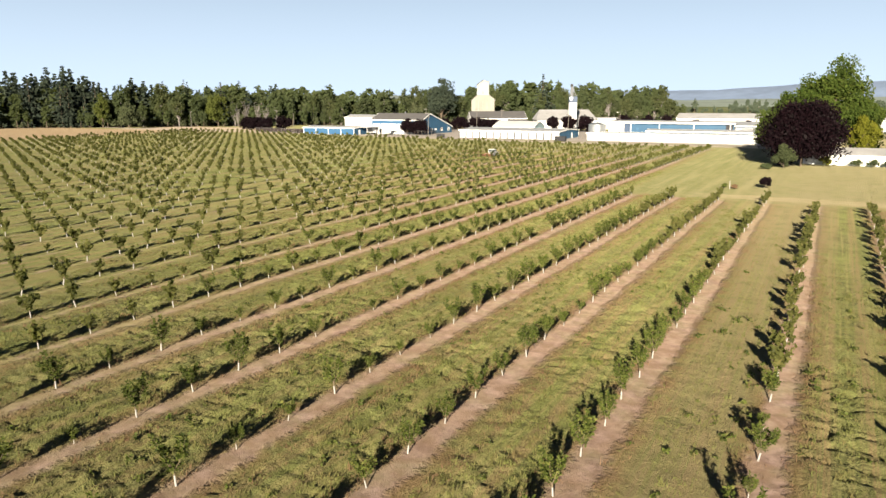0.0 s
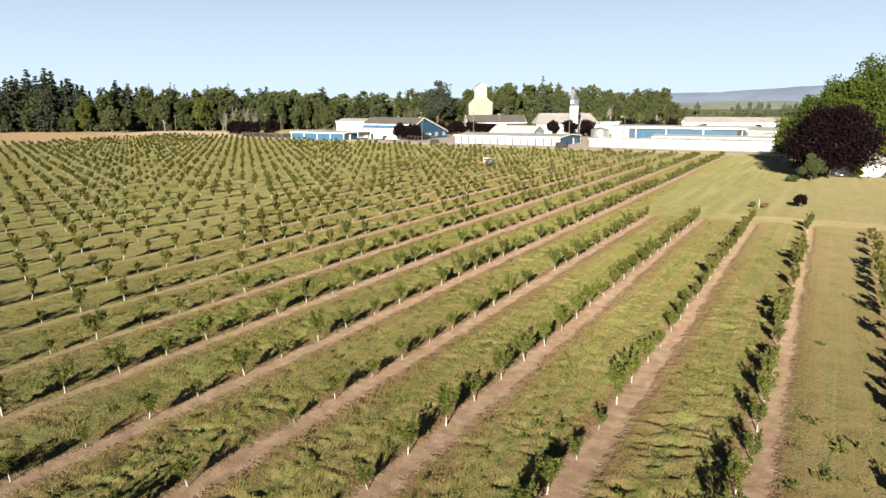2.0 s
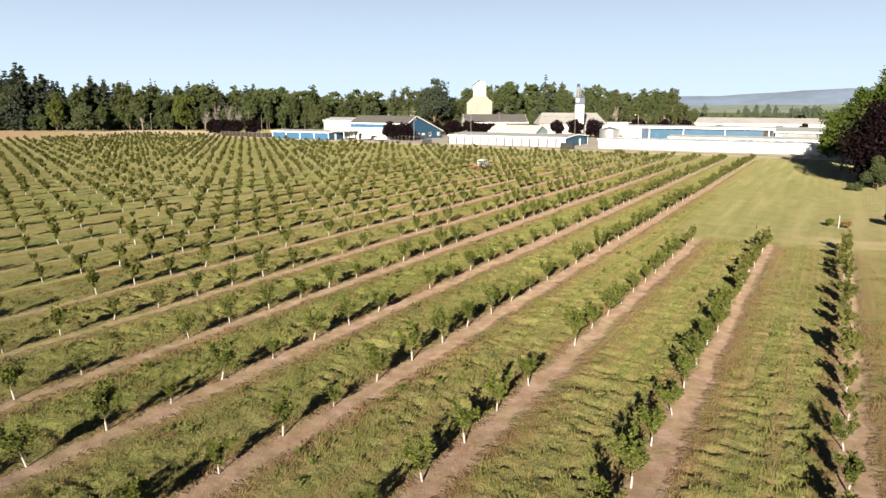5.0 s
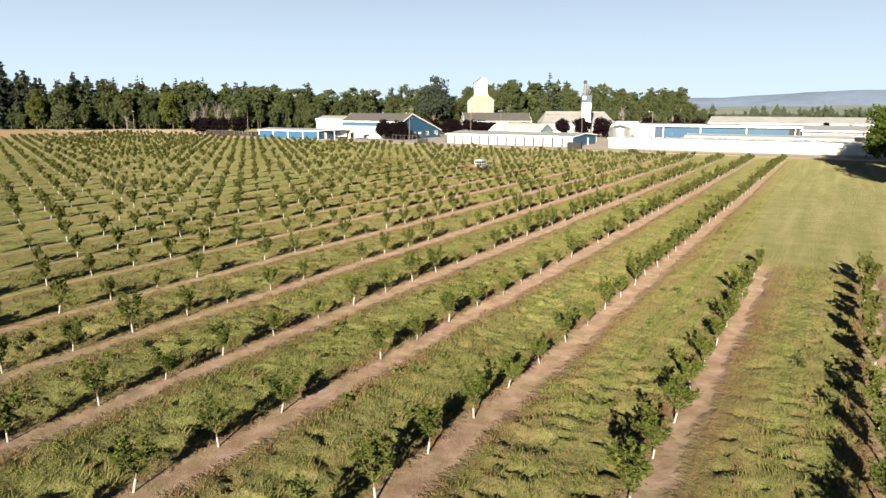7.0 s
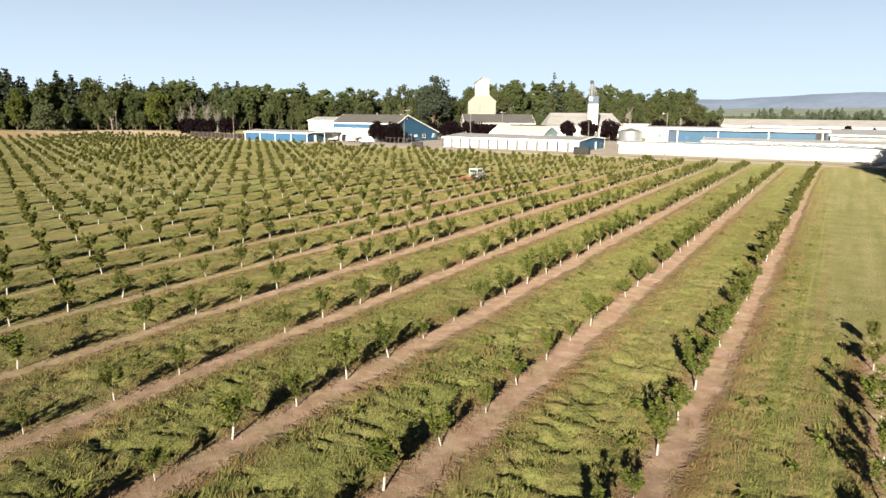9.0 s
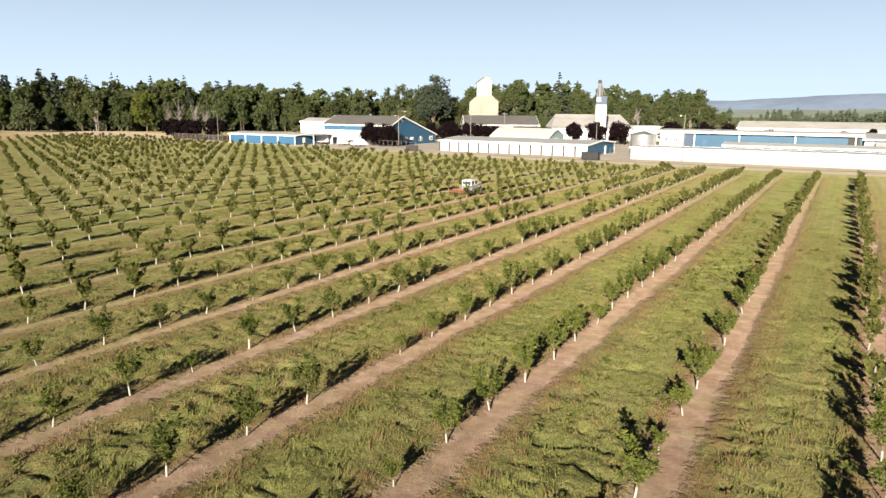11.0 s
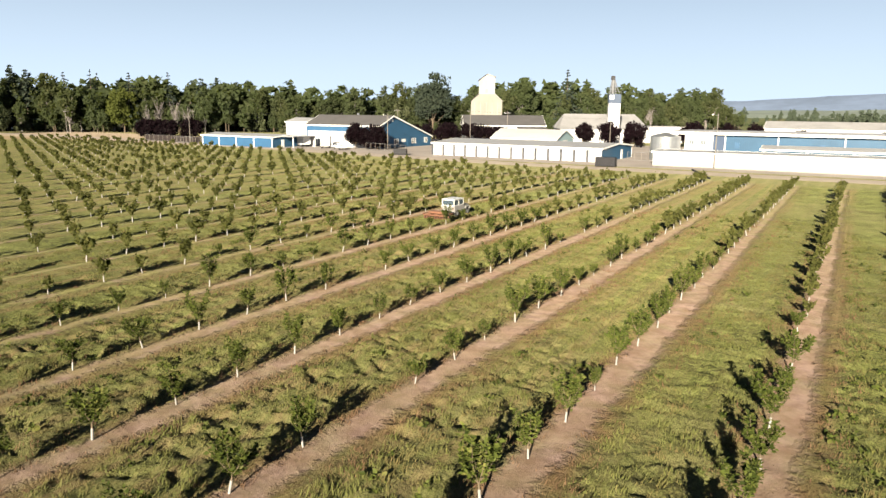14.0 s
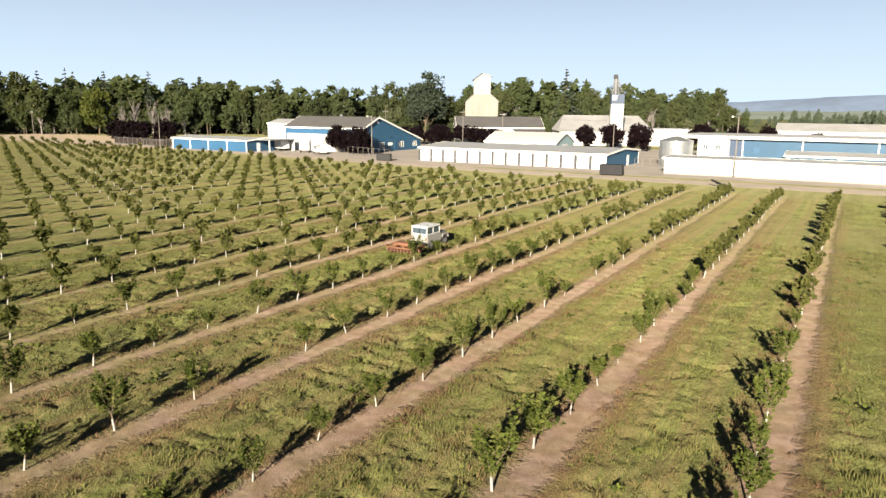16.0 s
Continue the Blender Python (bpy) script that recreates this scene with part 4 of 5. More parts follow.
def wheel(parent, x, y, r, w, rim="steel_dull"):
    bm = bmesh.new()
    bmesh.ops.create_cone(bm, cap_ends=True, segments=24, radius1=r, radius2=r, depth=w, matrix=pose(x, y, r, 0, 90, 0))
    es = [e for e in bm.edges if len(e.link_faces) == 2 and any(len(f.verts) > 6 for f in e.link_faces)]
    bmesh.ops.bevel(bm, geom=es, offset=min(0.25 * w, 0.15 * r), segments=2, affect="EDGES")
    t = part("wheel", bm, M["rubber"], parent)
    bm = bmesh.new()
    bmesh.ops.create_cone(bm, cap_ends=True, segments=20, radius1=0.55 * r, radius2=0.55 * r, depth=w + 0.03, matrix=pose(x, y, r, 0, 90, 0))
    part("rim", bm, M[rim], t)


def field_truck(x, y):
    """A boxy old four-wheel-drive that faces +y, white over grey."""
    t = thing("utility_vehicle", "boxy old white and grey off-road truck between tree rows", "truck", (x, y, 0))
    t.scale = (0.93, 0.93, 0.93)
    part("body", boxed(-0.82, 0.82, -1.75, 0.55, 0.45, 1.18, bevel=0.07), M["cab_grey"], t)
    part("hood", boxed(-0.66, 0.66, 0.53, 1.75, 0.62, 1.16, bevel=0.08), M["tractor_grey"], t, "dull grey hood")
    part("grille", boxed(-0.5, 0.5, 1.75, 1.8, 0.68, 1.06), M["dark_metal"], t)
    for s in (-1, 1):
        part("headlight", rod(bmesh.new(), (0.42 * s, 1.76, 0.9), (0.42 * s, 1.83, 0.9), 0.1, n=14), M["lamp_glass"], t)
        part("fender", prism(bmesh.new(), [(0.62, 0.7), (0.75, 0.98), (1.6, 0.98), (1.78, 0.66), (1.7, 0.62), (1.54, 0.9), (0.82, 0.9), (0.7, 0.68)], min(0.6 * s, 0.86 * s), max(0.6 * s, 0.86 * s)), M["cab_grey"], t)
        part("taillight", boxed(0.7 * s - 0.06, 0.7 * s + 0.06, -1.79, -1.752, 0.8, 0.95), M["rust"], t)
    cab = part("cab", boxed(-0.76, 0.76, -1.68, 0.4, 1.18, 1.26, bevel=0.02), M["car_paint"], t, "white cab with dark windows")
    for px in (-0.76, 0.68):
        for py in (-1.68, -0.72, 0.3):
            part("pillar", boxed(px, px + 0.08, py, py + 0.1, 1.26, 1.74), M["car_paint"], cab)
    part("roof", boxed(-0.8, 0.8, -1.76, 0.48, 1.74, 1.9, bevel=0.07), M["car_paint"], cab, "white roof")
    for s in (-1, 1):
        part("window", boxed(0.72 * s - 0.01, 0.72 * s + 0.01, -1.56, -0.74, 1.27, 1.73), M["glass"], cab)
        part("window", boxed(0.72 * s - 0.01, 0.72 * s + 0.01, -0.6, 0.28, 1.27, 1.73), M["glass"], cab)
        part("rear_window", boxed(min(0.04 * s, 0.64 * s), max(0.04 * s, 0.64 * s), -1.66, -1.64, 1.28, 1.7), M["glass"], cab)
    part("windscreen", boxed(-0.66, 0.66, 0.36, 0.38, 1.28, 1.72), M["glass"], cab)
    part("bumper", boxed(-0.8, 0.8, -1.92, -1.8, 0.48, 0.62, bevel=0.02), M["dark_metal"], t)
    part("bumper", boxed(-0.75, 0.75, 1.82, 1.94, 0.5, 0.64, bevel=0.02), M["dark_metal"], t)
    for s in (-1, 1):
        wheel(t, 0.72 * s, -1.1, 0.39, 0.26, "steel")
        wheel(t, 0.72 * s, 1.17, 0.39, 0.26, "steel")


def disc_harrow(x, y):
    """A low harrow: frame bars, two gangs of discs, a hitch."""
    t = thing("disc_harrow", "low rust-orange disc harrow towed on the grass", "harrow", (x, y, 0))
    t.scale = (0.85, 0.85, 0.8)
    for yy in (-0.85, 0.0, 0.85):
        part("frame_bar", boxed(-1.45, 1.45, yy - 0.07, yy + 0.07, 0.52, 0.66, bevel=0.015), M["rust"], t)
    for xx in (-1.4, -0.45, 0.45, 1.4):
        part("side_bar", boxed(xx - 0.06, xx + 0.06, -1.0, 1.0, 0.665, 0.76, bevel=0.015), M["rust"], t)
    part("weight_box", boxed(-0.95, 0.95, -0.5, 0.35, 0.77, 1.0, bevel=0.04), M["rust"], t, "orange ballast box")
    for s, yy in ((1, 0.5), (-1, -0.5)):
        part("axle", rod(bmesh.new(), (-1.45, yy + 0.12 * s, 0.28), (1.45, yy - 0.12 * s, 0.28), 0.04), M["dark_metal"], t)
        for k in range(9):
            px = -1.32 + 0.33 * k
            py = yy - 0.12 * s * px / 1.45
            part("disc", rod(bmesh.new(), (px - 0.03, py, 0.28), (px + 0.03, py, 0.28), 0.28, 0.24, 16), M["rust"], t)
        for px in (-1.0, 1.0):
            part("hanger", boxed(px - 0.05, px + 0.05, yy - 0.06, yy + 0.06, 0.3, 0.67), M["rust"], t)
    part("drawbar", rod(bmesh.new(), (-0.5, 0.95, 0.6), (0, 1.75, 0.52), 0.05), M["rust"], t)
    part("drawbar", rod(bmesh.new(), (0.5, 0.95, 0.6), (0, 1.75, 0.52), 0.05), M["rust"], t)


field_truck(-77.3, 164.2)
disc_harrow(-77.3, 160.7)


def pickup(x, y, turn, label):
    """A small utility vehicle that faces +y before its turn."""
    t = thing("pickup_truck", label, "truck", (x, y, 0.02), turn)
    top = [(-2.6, 0.45), (-2.6, 1.05), (-0.6, 1.08), (-0.35, 1.75), (0.75, 1.75), (1.35, 1.12), (2.5, 0.98), (2.6, 0.45)]
    bm = prism(bmesh.new(), top, -0.92, 0.92)
    bmesh.ops.bevel(bm, geom=list(bm.edges), offset=0.06, segments=2, affect="EDGES")
    body = part("body", bm, M["car_paint"], t)
    for s in (-1, 1):
        part("window", boxed(0.922 * s - 0.012, 0.922 * s + 0.012, -0.3, 0.85, 1.15, 1.62), M["glass"], body)
        part("headlight", boxed(0.65 * s - 0.16, 0.65 * s + 0.16, 2.56, 2.63, 0.7, 0.88), M["lamp_glass"], body)
        for yy in (-1.65, 1.7):
            wheel(t, 0.82 * s, yy, 0.36, 0.24, "steel")
    part("windscreen", prism(bmesh.new(), [(0.83, 1.7), (1.36, 1.18), (1.39, 1.2), (0.86, 1.73)], -0.75, 0.75), M["glass"], body)
    part("bumper", boxed(-0.9, 0.9, 2.55, 2.68, 0.4, 0.6, bevel=0.03), M["dark_metal"], body)
    part("cargo_bed", boxed(-0.78, 0.78, -2.5, -0.75, 1.04, 1.1), M["dark_metal"], body)


pickup(-162.0, 249.6, 62, "white pickup truck parked beside the barn")


def box_trailer(x, y, turn, L, h):
    t = thing("box_trailer", "white box trailer parked by the barn", "trailer", (x, y, 0.02), turn, group="parked trailers")
    part("body", boxed(-1.2, 1.2, -L / 2, L / 2, 0.6, h, bevel=0.06), M["trailer"], t)
    part("frame", boxed(-0.9, 0.9, -L / 2 + 0.1, L / 2 + 0.9, 0.42, 0.597), M["dark_metal"], t)
    for s in (-1, 1):
        for yy in (-0.9, 0.0):
            wheel(t, 1.05 * s, yy - 0.4, 0.36, 0.24, "steel")
    part("jack", rod(bmesh.new(), (0, L / 2 + 0.7, 0), (0, L / 2 + 0.7, 0.9), 0.05), M["steel"], t)


box_trailer(-169.2, 252.6, 30, 3.4, 3.2)
box_trailer(-179.7, 254.6, 70, 5.4, 2.7)


def fallen_post():
    t = thing("leaning_post", "dark weathered timber post lying beside the road", "post", (-63.6, 222.4, 0))
    part("timber", rod(bmesh.new(), (-3.4, 5.0, 0.9), (0.6, -1.0, 0.12), 0.17, 0.15, 8), M["dark_metal"], t)
    part("prop", rod(bmesh.new(), (-2.6, 4.0, 0.0), (-2.5, 3.8, 0.85), 0.1, 0.1, 8), M["wood_pole"], t)


fallen_post()


def field_post(x, y):
    t = thing("marker_post", "white marker post standing in rough weeds", "post", (x, y, 0))
    part("stake", rod(bmesh.new(), (0, 0, -0.1), (0, 0, 1.3), 0.06, 0.055, 8), M["guard"], t)
    part("cap", rod(bmesh.new(), (0, 0, 1.3), (0, 0, 1.35), 0.075, 0.04, 8), M["steel_dull"], t)


field_post(-14.1, 118.5)


# ---- distant hills ----
def hill(name, skyline, y, seed, mat, rough=4.0, depth=500):
    """A long low ridge whose top follows a skyline of (x, height)."""
    n = 150
    verts, faces = [], []
    xs, hs = [p[0] for p in skyline], [p[1] for p in skyline]
    for i in range(n + 1):
        x = xs[0] + (xs[-1] - xs[0]) * i / n
        h = float(np.interp(x, xs, hs)) + rough * noise.noise((x * 0.004, seed, 0)) + rough * 0.5 * noise.noise((x * 0.013, seed, 3))
        for dy, f in ((-depth, 0.0), (-depth * 0.55, 0.45), (0, 1.0), (depth * 0.6, 0.4), (depth, 0.0)):
            verts.append((x, y + dy, max(-2.0, h * f - 2.0)))
    for i in range(n):
        for k in range(4):
            a = i * 5 + k
            faces.append((a, a + 5, a + 6, a + 1))
    return tagged(new(name, mesh_from(name, verts, faces, M[mat], True)), "low wooded hills along the far horizon", "hills", kind="structure")


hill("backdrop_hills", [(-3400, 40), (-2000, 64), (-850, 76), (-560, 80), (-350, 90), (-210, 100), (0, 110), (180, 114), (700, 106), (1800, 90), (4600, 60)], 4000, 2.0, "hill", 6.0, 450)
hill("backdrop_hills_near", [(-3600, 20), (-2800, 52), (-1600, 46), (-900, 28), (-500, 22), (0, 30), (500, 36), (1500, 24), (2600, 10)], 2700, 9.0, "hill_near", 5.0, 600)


# ---- plants ----
class Cloud:
    """Gathers triangles and quads for one large mesh."""

    def __init__(self):
        self.v, self.f, self.n = [], [], 0

    def add(self, verts, faces):
        self.v.append(np.asarray(verts, dtype=np.float64).reshape(-1, 3))
        self.f.append(np.asarray(faces, dtype=np.int64) + self.n)
        self.n += len(self.v[-1])

    def mesh(self, name, mat):
        me = bpy.data.meshes.new(name)
        v = np.concatenate(self.v)
        loops = np.concatenate([f.ravel() for f in self.f])
        sizes = np.concatenate([np.full(len(f), f.shape[1]) for f in self.f])
        me.vertices.add(len(v))
        me.vertices.foreach_set("co", v.ravel())
        me.loops.add(len(loops))
        me.loops.foreach_set("vertex_index", loops.astype(np.int32))
        me.polygons.add(len(sizes))
        me.polygons.foreach_set("loop_start", np.concatenate([[0], np.cumsum(sizes)[:-1]]).astype(np.int32))
        me.update(calc_edges=True)
        me.materials.append(mat)
        return me


def leaf_quads(rng, pos, size, flat=0.5):
    """Folded leaves (two quads sharing a midrib, 6 corners) at pos, turned at random; flat: how level they lie."""
    n = len(pos)
    size = np.broadcast_to(np.asarray(size, float), (n,))
    az = rng.uniform(0, 2 * np.pi, n)
    el = rng.normal(-0.15, 0.55, n)
    d = np.stack([np.cos(az) * np.cos(el), np.sin(az) * np.cos(el), np.sin(el)], -1)
    up = rng.normal(0, 1 - flat, (n, 3)) + np.array([0, 0, flat * 1.4])
    s = np.cross(d, up)
    s /= np.linalg.norm(s, axis=1, keepdims=True) + 1e-9
    nrm = np.cross(s, d)
    L, W = size[:, None], size[:, None] * 0.375
    base, tip = pos - d * L * 0.1, pos + d * L
    lift = nrm * W * 0.45
    m1, m2 = pos + d * L * 0.28, pos + d * L * 0.68
    v = np.stack([base, m1 + s * W + lift, m2 + s * W * 0.8 + lift, tip, m2 - s * W * 0.8 + lift, m1 - s * W + lift], 1).reshape(-1, 3)
    i = (np.arange(n) * 6)[:, None]
    f = np.concatenate([i + np.array([0, 1, 2, 3]), i + np.array([0, 3, 4, 5])])
    return v, f


def clump_quads(rng, pos, size, flat=0.3):
    """Ragged little sprays of foliage: bent three-cornered flakes."""
    n = len(pos)
    size = np.broadcast_to(np.asarray(size, float), (n,))[:, None]
    a = rng.normal(0, 1, (n, 3)) * np.array([1, 1, 1 - flat])
    a /= np.linalg.norm(a, axis=1, keepdims=True)
    b = rng.normal(0, 1, (n, 3))
    b -= a * (a * b).sum(1, keepdims=True)
    b /= np.linalg.norm(b, axis=1, keepdims=True)
    c = np.cross(a, b)
    k = rng.uniform(0.6, 1.2, (n, 4, 1))
    v = np.stack([pos - a * size * 0.5 * k[:, 0], pos + b * size * 0.42 * k[:, 1] + c * size * 0.15, pos + a * size * 0.5 * k[:, 2], pos - b * size * 0.42 * k[:, 3] + c * size * 0.15], 1).reshape(-1, 3)
    i = (np.arange(n) * 4)[:, None]
    return v, np.concatenate([i + np.array([0, 1, 2]), i + np.array([0, 2, 3])])


def clump_tris(rng, pos, size):
    """Finer sprays of foliage: one ragged three-cornered flake each."""
    n = len(pos)
    size = np.broadcast_to(np.asarray(size, float), (n,))[:, None]
    a = rng.normal(0, 1, (n, 3))
    a /= np.linalg.norm(a, axis=1, keepdims=True)
    b = np.cross(a, rng.normal(0, 1, (n, 3)))
    b /= np.linalg.norm(b, axis=1, keepdims=True)
    k = rng.uniform(0.6, 1.2, (n, 3, 1))
    v = np.stack([pos - a * size * 0.5 * k[:, 0] + b * size * 0.25, pos + b * size * -0.55 * k[:, 1], pos + a * size * 0.5 * k[:, 2] + b * size * 0.25], 1).reshape(-1, 3)
    return v, (np.arange(n) * 3)[:, None] + np.array([0, 1, 2])


def tube(a, b, r0, r1, n=5):
    """Corners and faces of a thin tapered limb."""
    a, b = np.asarray(a, float), np.asarray(b, float)
    d = (b - a) / (np.linalg.norm(b - a) + 1e-9)
    u = np.cross(d, [0.3, 0.9, 0.1])
    u /= np.linalg.norm(u)
    w = np.cross(d, u)
    ang = np.arange(n) * 2 * np.pi / n
    ring = np.cos(ang)[:, None] * u + np.sin(ang)[:, None] * w
    v = np.concatenate([a + ring * r0, b + ring * r1])
    i = np.arange(n)
    return v, np.stack([i, (i + 1) % n, n + (i + 1) % n, n + i], 1)


def leaf_folds(rng, pos, axis, size):
    """Pointed leaves folded along the midrib, two faces each; axis: the way of the shoot that bears them."""
    n = len(pos)
    size = np.broadcast_to(np.asarray(size, float), (n,))[:, None]
    az = rng.uniform(0, 2 * np.pi, n)
    d = np.stack([np.cos(az), np.sin(az), rng.normal(0.05, 0.4, n)], -1) + 0.55 * axis
    d /= np.linalg.norm(d, axis=1, keepdims=True)
    s_ = np.cross(d, rng.normal(0, 0.45, (n, 3)) + np.array([0, 0, 1.0]))
    s_ /= np.linalg.norm(s_, axis=1, keepdims=True) + 1e-9
    lift = np.cross(s_, d) * size * 0.12
    mid = pos + d * size * 0.45
    w = s_ * size * rng.uniform(0.24, 0.36, (n, 1))
    v = np.stack([pos, mid + w + lift, pos + d * size, mid - w + lift], 1).reshape(-1, 3)
    i = (np.arange(n) * 4)[:, None]
    return v, np.concatenate([i + np.array([0, 1, 2]), i + np.array([0, 2, 3])])


def hazel(seed, leaves, leaf_size, twigs=True, fine=True):
    """A young hazel: white wrapped stem, an upright spray of leafy shoots. Returns three clouds."""
    rng = np.random.default_rng(seed)
    stem, guard, crown = Cloud(), Cloud(), Cloud()
    h = rng.uniform(1.45, 1.9)
    lean = rng.normal(0, 0.05, 2)
    fork = np.array([lean[0], lean[1], 0.52])
    stem.add(*tube((0, 0, 0.0), fork, 0.030, 0.026, 6))
    guard.add(*tube((0, 0, 0.0), fork * 0.74, 0.039, 0.036, 8))
    tips = []
    count = rng.integers(7, 10)
    a0 = rng.uniform(0, 6.28)
    for k in range(count):
        az = a0 + k * 2.4 + rng.normal(0, 0.3)
        out = rng.uniform(0.10, 0.58)
        top = fork + np.array([np.cos(az) * out, np.sin(az) * out, rng.uniform(0.5, 1.0) * (h - 0.52)])
        mid = fork + (top - fork) * 0.5 + np.array([np.cos(az), np.sin(az), 0.0]) * 0.08 + rng.normal(0, 0.03, 3)
        if twigs:
            stem.add(*tube(fork, mid, 0.015, 0.010, 4))
            stem.add(*tube(mid, top, 0.010, 0.004, 4))
        tips += [(fork, mid), (mid, top), (mid, top)]
        side = mid + np.array([np.cos(az + rng.normal(0, 1)), np.sin(az + rng.normal(0, 1)), 1.0]) * rng.uniform(0.15, 0.32)
        if twigs:
            stem.add(*tube(mid, side, 0.007, 0.003, 3))
        tips.append((mid, side))
    pick = rng.integers(0, len(tips), leaves)
    a = np.array([t[0] for t in tips])[pick]
    b = np.array([t[1] for t in tips])[pick]
    u = rng.uniform(0.1, 1.05, (leaves, 1))
    pos = a + (b - a) * u + rng.normal(0, 0.045, (leaves, 3))
    pos[:, 2] = np.maximum(pos[:, 2], 0.38)
    size = leaf_size * rng.uniform(0.7, 1.3, leaves)
    axis = (b - a) / (np.linalg.norm(b - a, axis=1, keepdims=True) + 1e-9)
    crown.add(*(leaf_folds(rng, pos, axis, size) if fine else clump_quads(rng, pos, size, 0.3)))
    return stem, guard, crown


def orchard_spots():
    """Every planted place: row, place in the row, x, y."""
    rng = np.random.default_rng(5)
    spots = []
    for i in range(-47, 3):
        x = ROW_X + ROW_PITCH * i
        end = SHORT_END - (2.0 if i >= 1 else 0.0) if i >= -3 else LONG_END + max(0.0, -100 - x) * 0.165
        for j in range(-14, 75):
            y = TREE_Y + TREE_PITCH * j
            if y > end or x < -250 - 0.12 * y:
                continue
            keep = rng.uniform() > 0.025
            dx, dy, turn, size = rng.normal(0, 0.06), rng.normal(0, 0.08), rng.uniform(0, 360), rng.choice([0.55, 0.74, 0.86, 0.92, 0.98, 1.06]) * rng.uniform(0.92, 1.08) * (0.97 if i >= -1 else 1.0)
            if keep:
                spots.append((i, j, x + dx, y + dy, turn, size))
    return spots


def plant_orchard():
    spots = orchard_spots()
    A, B = np.array([-16.0, 24.0]), np.array([-66.0, 148.0])      # the stretch the flight looks down on
    d = B - A
    xy = np.array([(s[2], s[3]) for s in spots])
    u = np.clip(((xy - A) @ d) / (d @ d), 0, 1)
    dist = np.linalg.norm(xy - (A + u[:, None] * d), axis=1)
    order = np.argsort(dist, kind="stable")
    near = set(order[:300].tolist())
    kinds = []
    for s in range(7):
        st, gu, cr = hazel(100 + s, 640, 0.150)
        kinds.append((st.mesh("trunk", M["twig"]), gu.mesh("trunk_wrap", M["guard"]), cr.mesh("crown", M["leaf"])))
    for n in sorted(near):
        i, j, x, y, turn, size = spots[n]
        me = kinds[(i * 13 + j * 7 + i * j) % 7]
        t = thing("young_hazel_tree", "small leafy young hazel tree with white wrapped trunk" if size > 0.75 else "stunted thin young hazel tree with white wrapped trunk", "tree", (x, y, 0), turn, group="hazel trees in the orchard rows")
        t.scale = (size, size, size)
        part("trunk", me[0], None, t)
        part("trunk_wrap", me[1], None, t, "white trunk wrap")
        part("crown", me[2], None, t)
    # the rest of the field, joined
    mids = [[(np.concatenate(c.v), c) for c in hazel(200 + s, 120, 0.32, False, False)] for s in range(5)]
    fars = [[(np.concatenate(c.v), c) for c in hazel(300 + s, 56, 0.50, False, False)] for s in range(5)]
    whole = [Cloud(), Cloud(), Cloud()]
    for n, (i, j, x, y, turn, size) in enumerate(spots):
        if n in near:
            continue
        tpl = (mids if dist[n] < 62 else fars)[(i * 5 + j * 3) % 5]
        size *= 1.13
        c, s_ = math.cos(radians(turn)) * size, math.sin(radians(turn)) * size
        for k, (v, cl) in enumerate(tpl):
            w = np.stack([v[:, 0] * c - v[:, 1] * s_ + x, v[:, 0] * s_ + v[:, 1] * c + y, v[:, 2] * size], 1)
            base = whole[k].n
            whole[k].v.append(w)
            for f in cl.f:
                whole[k].f.append(f + base)
            whole[k].n += len(w)
    t = thing("orchard_rows", "further rows of small young hazel trees", "orchard", kind="stuff")
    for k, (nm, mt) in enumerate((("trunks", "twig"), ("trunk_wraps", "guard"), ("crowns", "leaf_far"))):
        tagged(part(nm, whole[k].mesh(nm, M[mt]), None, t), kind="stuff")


plant_orchard()


